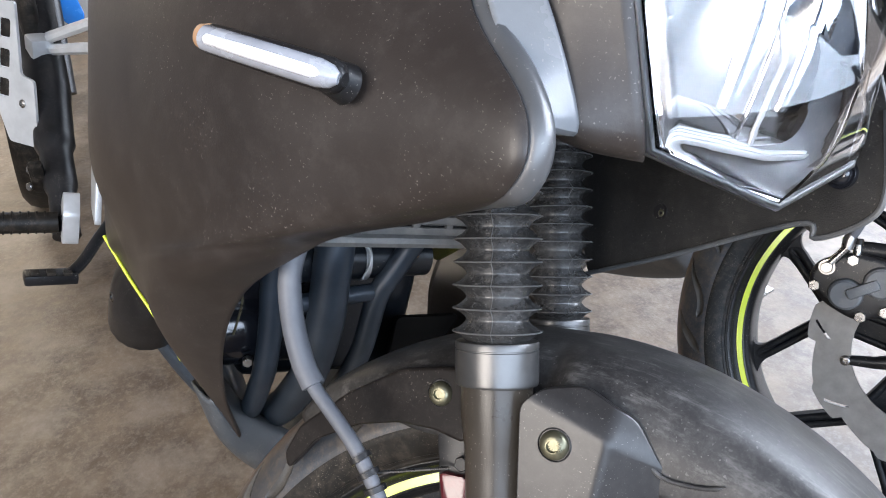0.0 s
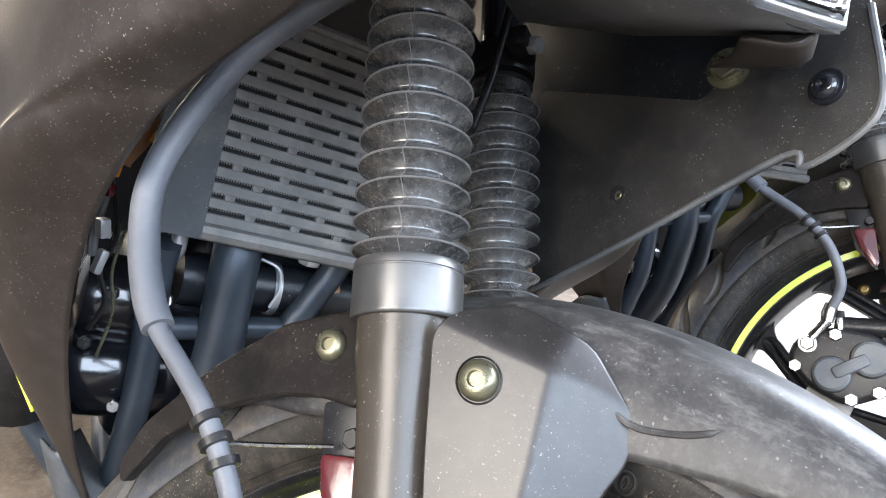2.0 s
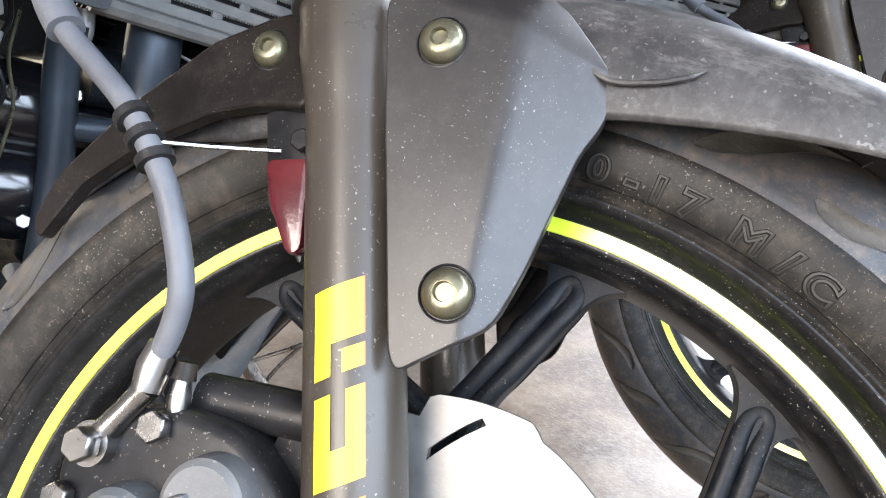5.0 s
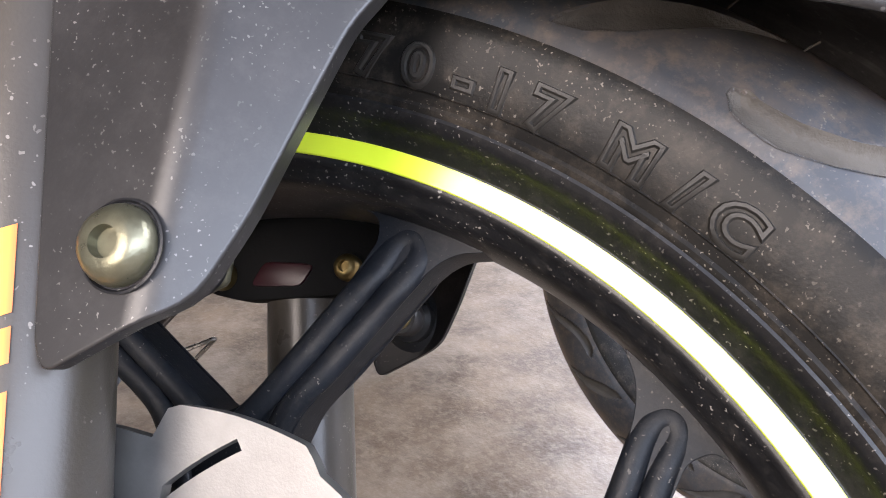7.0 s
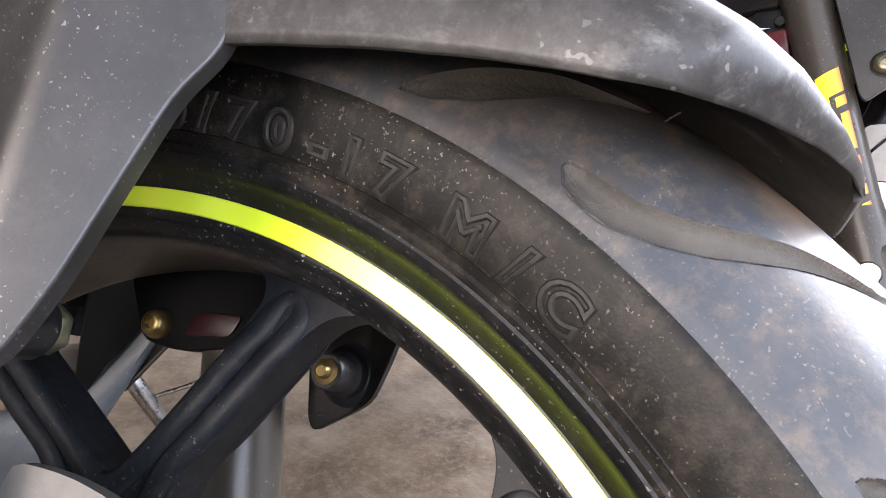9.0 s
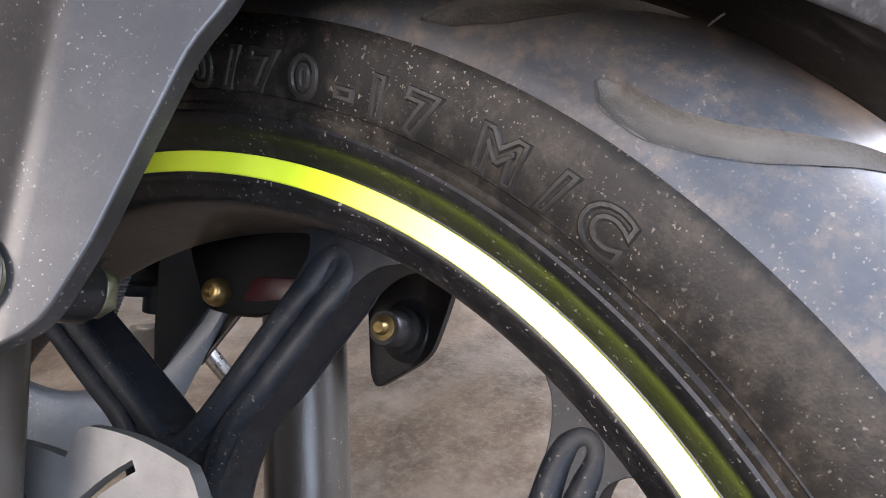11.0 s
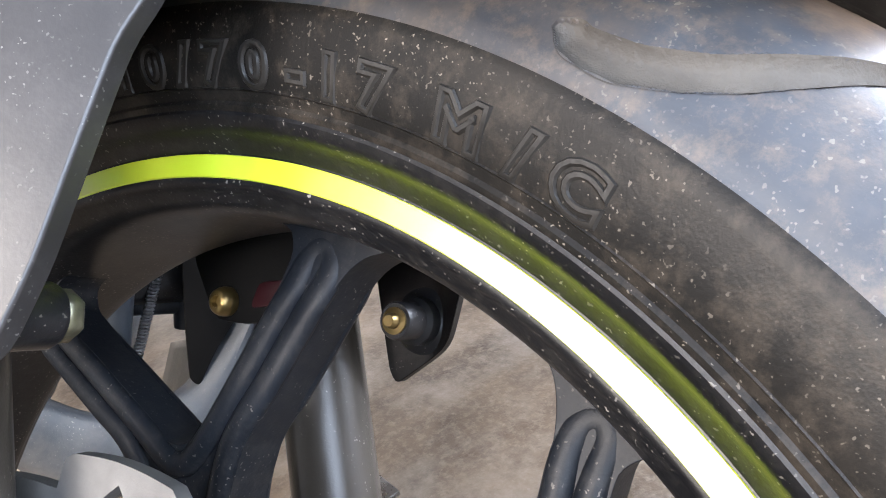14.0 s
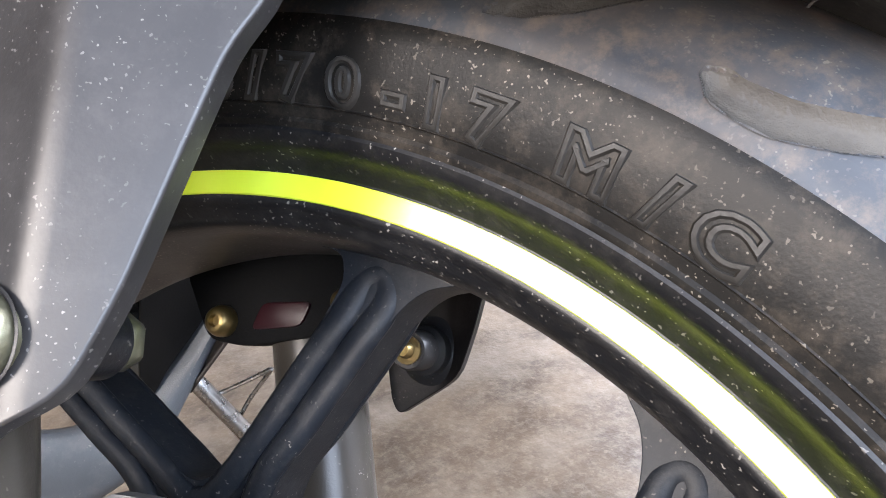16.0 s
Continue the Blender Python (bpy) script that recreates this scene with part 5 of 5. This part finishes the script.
part("guard_frame", joined(tube([(-0.312, RW0 - 0.004, RZ0 - 0.010), (-0.312, RW0 - 0.004, RZ1 + 0.006)], 0.005, 8), tube([(-0.312, RW0 - 0.004, RZ0 - 0.010), (-0.312, RW1, RZ0 - 0.010)], 0.0065, 8), tube([(-0.312, RW0 - 0.004, RZ1 + 0.006), (-0.312, RW1, RZ1 + 0.006)], 0.004, 8)), SLAT, rad, "grey guard frame")
shroud = part("radiator_shroud", plate(rounded([(-0.040, 0.0), (0.006, 0.0), (0.004, 0.115), (0.014, 0.150), (-0.020, 0.150), (-0.036, 0.116)], 0.005, 3), 0.006, pose(-0.300, -0.114, 0.512, 90, 0, 60 + 30), bevel=0.002), SHROUD, bike, "blue-grey plastic radiator side shroud")

# ---- engine, pipes and frame tubes ----
eng = part("engine", block(0.20, 0.19, 0.16, pose(-0.50, MID - 0.005, 0.395), bevel=0.02, seg=3), ENGINE, bike, "black engine with finned cylinder")
part("cylinder", block(0.12, 0.13, 0.13, pose(-0.435, MID, 0.495, 0, -25, 0), bevel=0.01), ENGINE, eng)
for k in range(9):
    part("cooling_fin", block(0.145, 0.165, 0.004, pose(-0.435 + 0.006 * k - 0.024, MID, 0.455 + 0.0125 * k, 0, -25, 0), bevel=0.001, seg=1), ENGINE, eng)
for z, r in ((0.435, 0.034), (0.375, 0.040)):
    part("side_cover", tube([(-0.415, -0.060, z), (-0.415, -0.148, z), (-0.415, -0.158, z), (-0.415, -0.162, z)], [r, r, r * 0.92, r * 0.5], 36), GLOSS_BLACK, eng, "gloss black round engine cover")
for p in ((-0.378, -0.140, 0.446), (-0.380, -0.150, 0.405), (-0.372, -0.120, 0.360), (-0.345, -0.108, 0.455)):
    hex_bolt(eng, p, (0.9, -0.3, 0.1), 0.0055, 0.008, STEEL, "cover_bolt")
part("starter_motor", tube([(-0.365, -0.10, 0.470), (-0.365, 0.045, 0.478)], 0.021, 24), ENGINE, eng)
part("starter_band", tube([(-0.365, -0.028, 0.4735), (-0.365, -0.022, 0.4738)], 0.0222, 24), ALLOY, eng, "pale joint round the starter")
part("breather_hose", tube(smooth_path([(-0.335, -0.113, 0.512), (-0.336, -0.112, 0.495), (-0.342, -0.118, 0.482), (-0.352, -0.126, 0.478)], 6), 0.0058, 12), ALLOY, eng, "ribbed metal breather hose")
part("thin_wire", tube(smooth_path([(-0.345, -0.048, 0.500), (-0.343, -0.030, 0.494), (-0.342, -0.026, 0.478), (-0.343, -0.030, 0.462)], 6), 0.0012, 6), SILVER, eng, "thin pale wire")
exhaust = part("exhaust_header", tube(smooth_path([(-0.365, -0.060, 0.535), (-0.338, -0.068, 0.510), (-0.335, -0.066, 0.460), (-0.340, -0.062, 0.410), (-0.365, -0.062, 0.330), (-0.430, -0.075, 0.250), (-0.560, -0.11, 0.215), (-0.72, -0.17, 0.25)], 8), 0.0185, 24), PIPE, bike, "blue-grey painted exhaust header")
for pts_, r in (([(-0.330, -0.122, 0.500), (-0.340, -0.120, 0.470), (-0.345, -0.112, 0.400), (-0.360, -0.108, 0.340), (-0.42, -0.10, 0.27), (-0.62, -0.08, 0.25)], 0.0115),
                ([(-0.335, 0.018, 0.520), (-0.340, 0.014, 0.500), (-0.343, 0.002, 0.470), (-0.346, -0.008, 0.440), (-0.36, -0.008, 0.36), (-0.42, -0.01, 0.27), (-0.62, 0.02, 0.25)], 0.0115),
                ([(-0.346, -0.006, 0.447), (-0.346, -0.058, 0.440), (-0.344, -0.112, 0.432)], 0.009)):
    part("frame_tube", tube(smooth_path(pts_, 8), r, 16), PIPE, bike, "blue-grey frame tube")
part("side_bracket", tube(smooth_path([(-0.300, -0.147, 0.635), (-0.315, -0.152, 0.610), (-0.340, -0.155, 0.580), (-0.362, -0.158, 0.548)], 6), [0.008] * 19, 4), COPPER, bike, "copper-brown sheet bracket")
part("side_bracket", tube(smooth_path([(-0.322, -0.158, 0.640), (-0.345, -0.162, 0.600), (-0.375, -0.166, 0.550)], 6), 0.006, 4), COPPER, bike, "copper-brown sheet bracket")
for p in ((-0.304, -0.152, 0.620), (-0.339, -0.160, 0.586)):
    hex_bolt(bike, p, (0.7, -0.6, 0.1), 0.0055, 0.006, BRASS, "bracket_bolt")
part("wiring_clip", joined(tube([(-0.39, -0.160, 0.520), (-0.392, -0.162, 0.490), (-0.388, -0.160, 0.470)], 0.004, 8), tube([(-0.392, -0.170, 0.492), (-0.386, -0.150, 0.488)], 0.003, 8)), ALLOY, bike, "bright metal wiring clip")
part("engine_backing", block(0.02, 0.24, 0.30, pose(-0.60, MID, 0.52), bevel=0.008), ENGINE, bike, "dark engine bay backing")

# ---- rear part that shows past the fairing: rest, pedal, silencer, passenger rest ----
rest = part("foot_rest", tube(smooth_path([(-0.790, -0.262, 0.325), (-0.792, -0.30, 0.322), (-0.796, -0.345, 0.318), (-0.798, -0.358, 0.318)], 5), [0.014] * 15 + [0.009], 16), RUBBER, bike, "black ribbed rubber foot rest")
for k in range(8):
    part("rib", moved(lathe([(0.0138, -0.0016), (0.0156, -0.001), (0.0156, 0.001), (0.0138, 0.0016)], 20), axis((-0.7925 - 0.0006 * k, -0.278 - 0.0095 * k, 0.3235 - 0.0008 * k), (0, 1, 0))), RUBBER, rest)
hanger = part("rest_bracket", plate(rounded([(-0.820, 0.300), (-0.770, 0.300), (-0.768, 0.345), (-0.790, 0.370), (-0.815, 0.350)], 0.006, 3), 0.020, Matrix(((1, 0, 0, 0), (0, 0, -1, -0.238), (0, 1, 0, 0), (0, 0, 0, 1))), bevel=0.003), SILVER, bike, "silver foot rest bracket")
hex_bolt(hanger, (-0.795, -0.258, 0.328), (0.4, -1, 0), 0.006, 0.003, BLACK_PAINT, "pivot_pin")
part("hanger_plate", plate(rounded([(-0.80, 0.345), (-0.74, 0.340), (-0.77, 0.440), (-0.84, 0.540), (-0.875, 0.530), (-0.85, 0.440)], 0.008, 3), 0.008, Matrix(((1, 0, 0, 0), (0, 0, -1, -0.215), (0, 1, 0, 0), (0, 0, 0, 1))), bevel=0.002), SILVER, hanger, "silver alloy hanger plate")
pedal = part("brake_pedal", tube(smooth_path([(-0.76, -0.195, 0.352), (-0.730, -0.218, 0.330), (-0.705, -0.238, 0.307), (-0.690, -0.255, 0.295)], 6), 0.0075, 12), BLACK_PAINT, bike, "black brake pedal")
part("pedal_pad", block(0.024, 0.060, 0.014, pose(-0.690, -0.274, 0.293, 0, 0, 5), bevel=0.004), BLACK_PAINT, pedal)
for k in range(3):
    part("pad_stud", block(0.012, 0.010, 0.004, pose(-0.686, -0.292 + 0.018 * k, 0.301, 0, 0, 5), bevel=0.001), RUBBER, pedal)
can = part("silencer", tube(smooth_path([(-0.80, -0.250, 0.300), (-0.86, -0.256, 0.350), (-0.92, -0.262, 0.389), (-0.98, -0.268, 0.448), (-1.06, -0.282, 0.521), (-1.14, -0.295, 0.585)], 6), [0.018] * 6 + [0.022] * 6 + [0.027] * 6 + [0.029] * 12 + [0.020], 28), BLACK_PAINT, bike, "black silencer")
part("hanger_strap", block(0.014, 0.020, 0.058, pose(-0.872, -0.284, 0.358, 12, 30, 0), bevel=0.006), RUBBER, can, "black rubber strap")
for x, z in ((-0.868, 0.348), (-0.880, 0.368)):
    hex_bolt(can, (x + 0.008, -0.293, z), (0.6, -0.8, 0), 0.0062, 0.004, STEEL, "strap_bolt")
SHIELD_AXES = axis((-0.960, -0.306, 0.400), (0.6, -0.8, 0), (0.8, 0.6, 0))
SHIELD = rounded([(-0.055, 0.170), (-0.012, 0.178), (0.004, 0.080), (0.030, 0.078), (0.044, -0.016), (-0.014, -0.022), (-0.055, 0.045)], 0.006, 3)
HOLES = [rounded([(-0.042, z), (-0.018, z + 0.002), (-0.018, z + 0.028), (-0.042, z + 0.026)], 0.004, 2) for z in (0.040, 0.082, 0.124)]
shield = part("heat_shield", plate(SHIELD, 0.004, SHIELD_AXES, bevel=0.0, holes=HOLES), SILVER, can, "silver perforated heat shield")
bolt(can, SHIELD_AXES @ Vector((0.010, 0.040, 0.004)), (0.6, -0.8, 0), 0.006, 0.003, material=STEEL, name="shield_bolt")
rest2 = part("passenger_rest", tube([(-1.03, -0.286, 0.510), (-1.055, -0.296, 0.545), (-1.085, -0.305, 0.590)], [0.014, 0.015, 0.011], 16), RUBBER, bike, "folded black passenger foot rest")
for p, q in (((-1.00, -0.270, 0.530), (-0.90, -0.200, 0.590)), ((-1.00, -0.265, 0.513), (-0.89, -0.200, 0.548))):
    part("rest_stay", tube([p, q], 0.0085, 8), SILVER, rest2, "silver cast stay")
part("stay_knuckle", block(0.032, 0.032, 0.036, pose(-1.012, -0.282, 0.510, 10, 10, 20), bevel=0.006), SILVER, rest2)
part("rear_brake_reservoir", tube([(-0.79, -0.205, 0.46), (-0.79, -0.205, 0.50), (-0.79, -0.205, 0.505)], [0.014, 0.014, 0.009], 16), BLACK_PAINT, bike, "small black reservoir")
part("lower_cover", tube(smooth_path([(-0.54, -0.165, 0.40), (-0.58, -0.175, 0.33), (-0.62, -0.17, 0.27)], 6), 0.045, 20), BLACK_PAINT, bike, "black crankcase cover")
bolt(bike, (-0.575, -0.215, 0.325), (0.3, -1, 0), 0.008, 0.005, material=STEEL, name="case_bolt")

# small fittings beside the radiator
bolt(bike, (-0.340, -0.145, 0.620), (0.9, -0.4, 0), 0.0065, 0.005, material=GOLD, name="stay_bolt")
bolt(bike, (-0.340, -0.152, 0.585), (0.9, -0.4, 0), 0.0060, 0.005, material=BRASS, name="stay_bolt")
part("stay", tube(smooth_path([(-0.342, -0.136, 0.606), (-0.342, -0.142, 0.590), (-0.342, -0.150, 0.568), (-0.342, -0.160, 0.548)], 4), 0.0055, 4), COPPER, bike, "copper-brown sheet stay")
part("stay_clip", block(0.004, 0.004, 0.020, pose(-0.337, -0.143, 0.576, -25, 0, 0), bevel=0.001), ORANGE, bike, "orange marked clip")
part("connector", block(0.010, 0.008, 0.014, pose(-0.340, -0.163, 0.500, 15, 0, 20), bevel=0.002), SILVER, bike, "pale wiring connector")
part("connector", block(0.008, 0.006, 0.009, pose(-0.340, -0.165, 0.527, 0, 0, 30), bevel=0.0015), RED, bike, "dark red wiring connector")
part("connector", block(0.008, 0.006, 0.018, pose(-0.340, -0.160, 0.476, -10, 0, 20), bevel=0.002), ALLOY, bike, "bright metal wiring clip")
part("harness", tube(smooth_path([(-0.342, -0.156, 0.560), (-0.340, -0.166, 0.540), (-0.342, -0.158, 0.515), (-0.341, -0.153, 0.494), (-0.343, -0.158, 0.470), (-0.342, -0.150, 0.448), (-0.345, -0.156, 0.425)], 6), 0.0020, 8), BLACK_PAINT, bike, "thin wiring harness")
part("harness", tube(smooth_path([(-0.345, -0.148, 0.500), (-0.343, -0.150, 0.470), (-0.344, -0.143, 0.440), (-0.346, -0.146, 0.405)], 6), 0.0012, 8), BRASS, bike, "thin tan wire")
part("sensor", block(0.014, 0.014, 0.018, pose(-0.345, -0.006, 0.510, 0, 0, 15), bevel=0.003), SILVER, bike, "pale sensor under the radiator")
part("bracket", block(0.010, 0.020, 0.016, pose(-0.350, 0.018, 0.486, 20, 0, 0), bevel=0.003), COPPER, bike, "brown bracket under the radiator")

# unseen cowl added to shade the headlight bay, then tank, seat and rear wheel
cowl = [[(x, MID + s * w, z + c * h_) for s, c in ((-1.0, 0.0), (-0.8, 0.45), (-0.4, 0.85), (0.0, 1.0), (0.4, 0.85), (0.8, 0.45), (1.0, 0.0))] for x, w, z, h_ in ((-0.055, 0.125, 0.835, 0.03), (-0.15, 0.185, 0.830, 0.07), (-0.28, 0.225, 0.815, 0.13), (-0.42, 0.235, 0.795, 0.14), (-0.56, 0.22, 0.770, 0.13))]
thicken(part("upper_cowl", grid_surface(cowl, 4, 5), PLASTIC, bike, "unseen upper cowl, added to shade the headlight bay"), 0.003, 0.0)
tank = [[(-0.42, y, z) for y, z in ((-0.20, 0.72), (-0.16, 0.86), (MID, 0.92), (0.12, 0.86), (0.16, 0.72))], [(-0.60, y, z) for y, z in ((-0.21, 0.70), (-0.18, 0.88), (MID, 0.94), (0.14, 0.88), (0.17, 0.70))], [(-0.80, y, z) for y, z in ((-0.14, 0.66), (-0.12, 0.80), (MID, 0.84), (0.08, 0.80), (0.10, 0.66))]]
thicken(part("fuel_tank", grid_surface(tank, 6, 6), PLASTIC, bike, "matte dark fuel tank"), 0.006, 0.0)
part("seat", block(0.42, 0.22, 0.09, pose(-1.02, MID, 0.78, 0, 6, 0), bevel=0.03, seg=3), LINER, bike, "black seat")
REAR = pose(-1.30, MID, 0.298)
part("rear_tyre", ring([(0.210, -0.045), (0.235, -0.060), (0.262, -0.064), (0.283, -0.048), (0.293, -0.022), (0.295, 0.0), (0.293, 0.022), (0.283, 0.048), (0.262, 0.064), (0.235, 0.060), (0.210, 0.045)], 120), RUBBER, bike, "black rear tyre", REAR)
rr_ = part("rear_rim", ring(RIM_PROFILE + [(0.214, 0.036), (0.206, 0.0), (0.214, -0.036)], 96, closed=True), RIM, bike, "black rear rim", REAR)
for k in range(YS):
    part("spoke", spoke_mesh, SPOKE, rr_, "", pose(0, 0, 0, 0, 360.0 / YS * k, 0))
part("swing_arm", tube([(-0.70, 0.10, 0.36), (-1.0, 0.105, 0.32), (-1.31, 0.11, 0.298)], 0.022, 16), BLACK_PAINT, bike, "black swing arm")
stand = part("side_stand", tube(smooth_path([(-0.520, 0.060, 0.285), (-0.480, 0.100, 0.237), (-0.471, 0.160, 0.169), (-0.458, 0.225, 0.088)], 6), 0.0085, 16), STEEL, bike, "bright chromed side stand leg")
part("stand_foot", block(0.050, 0.034, 0.006, pose(-0.458, 0.232, 0.0795, 17, 0, 10), bevel=0.002), STEEL, stand)
part("stand_loop", tube(smooth_path([(-0.480, 0.125, 0.212), (-0.455, 0.150, 0.235), (-0.445, 0.165, 0.247), (-0.452, 0.166, 0.240), (-0.470, 0.158, 0.212), (-0.482, 0.152, 0.187)], 6), 0.0022, 8), STEEL, stand, "bent wire loop on the stand")
COIL_TOP, COIL_END = Vector((-0.4000, 0.0258, 0.3614)), Vector((-0.4000, 0.0027, 0.2713))
coil = [COIL_TOP.lerp(COIL_END, k / 260) + Vector((0.0036 * math.cos(k * 0.8), 0.0036 * math.sin(k * 0.8), 0)) for k in range(261)]
part("return_spring", tube(coil, 0.0012, 6), SHROUD, bike, "pale coiled return spring")
part("frame_tube", tube([(-0.4300, 0.0448, 0.3718), (-0.4300, 0.0456, 0.2887)], 0.0105, 18), FRAME_PAINT, bike, "dark blue-grey frame tube")
part("frame_tube", tube([(-0.4300, -0.0150, 0.3114), (-0.4300, 0.0402, 0.3092)], 0.0085, 16), FRAME_PAINT, bike, "dark blue-grey frame tube")
part("marker", block(0.006, 0.010, 0.018, pose(-0.345, -0.165, 0.545, 0, 10, 20), bevel=0.002), ORANGE, bike, "small orange marker")

# ---- the next motorcycles of the row ----
P0 = (FRONT @ Vector((0, 0, 0)))
copy_thing(bike, Matrix.Translation((-0.112, 0.6411, 0.3040)) @ pose(0, 0, 0, -7.94, -2.85, -5.56) @ Matrix.Translation(-P0))

# ---- a blue motorcycle parked behind ----
blue = tagged(new("blue_motorcycle"), "glossy blue motorcycle parked behind the black one", "motorcycle", "parked motorcycles")
blue.matrix_basis = pose(-2.55, -0.30, 0, -6, 0, 0)
panel = [[(-0.34, -0.10, 0.62), (-0.10, -0.17, 0.66), (0.16, -0.15, 0.72), (0.30, -0.08, 0.76)], [(-0.36, -0.13, 0.74), (-0.10, -0.21, 0.80), (0.16, -0.19, 0.86), (0.32, -0.09, 0.88)], [(-0.34, -0.06, 0.84), (-0.10, -0.10, 0.94), (0.14, -0.09, 0.99), (0.30, -0.04, 0.97)], [(-0.34, 0.06, 0.84), (-0.10, 0.10, 0.94), (0.14, 0.09, 0.99), (0.30, 0.04, 0.97)], [(-0.36, 0.13, 0.74), (-0.10, 0.21, 0.80), (0.16, 0.19, 0.86), (0.32, 0.09, 0.88)], [(-0.34, 0.10, 0.62), (-0.10, 0.17, 0.66), (0.16, 0.15, 0.72), (0.30, 0.08, 0.76)]]
thicken(part("fuel_tank", grid_surface(panel, 6, 6), BLUE, blue, "glossy blue tank and side panels"), 0.006, 0.0)
part("side_fairing", plate(rounded([(-0.30, 0.95), (0.04, 0.88), (0.036, 0.75), (0.12, 0.64), (0.172, 0.465), (0.135, 0.44), (0.02, 0.55), (-0.25, 0.65)], 0.02, 4), 0.03, Matrix(((0, 0, 1, 0.45), (1, 0, 0, 0), (0, 1, 0, 0), (0, 0, 0, 1))), bevel=0.006), BLUE, blue, "glossy blue fairing blade")
part("seat", block(0.50, 0.22, 0.09, pose(-0.58, 0, 0.80, 0, 5, 0), bevel=0.03, seg=3), LINER, blue, "black seat")
part("engine", block(0.36, 0.22, 0.30, pose(-0.05, 0, 0.42), bevel=0.04, seg=3), ENGINE, blue, "dark engine")
for x in (-0.72, 0.62):
    part("tyre", ring([(0.210, -0.045), (0.235, -0.055), (0.262, -0.058), (0.283, -0.044), (0.293, -0.02), (0.295, 0.0), (0.293, 0.02), (0.283, 0.044), (0.262, 0.058), (0.235, 0.055), (0.210, 0.045)], 96), RUBBER, blue, "black tyre", pose(x, 0, 0.296))
    wheel = part("rim", ring(RIM_PROFILE + [(0.214, 0.036), (0.206, 0.0), (0.214, -0.036)], 96, closed=True), RIM, blue, "black rim", pose(x, 0, 0.296))
    for k in range(YS):
        part("spoke", spoke_mesh, SPOKE, wheel, "", pose(0, 0, 0, 0, 360.0 / YS * k, 0))
for y in (-0.09, 0.09):
    part("fork_leg", tube([(0.62, y, 0.296), (0.36, y, 0.85)], 0.022, 16), BLACK_PAINT, blue, "black fork leg")
part("swing_arm", tube([(-0.15, 0.10, 0.36), (-0.72, 0.10, 0.296)], 0.022, 16), BLACK_PAINT, blue, "black swing arm")
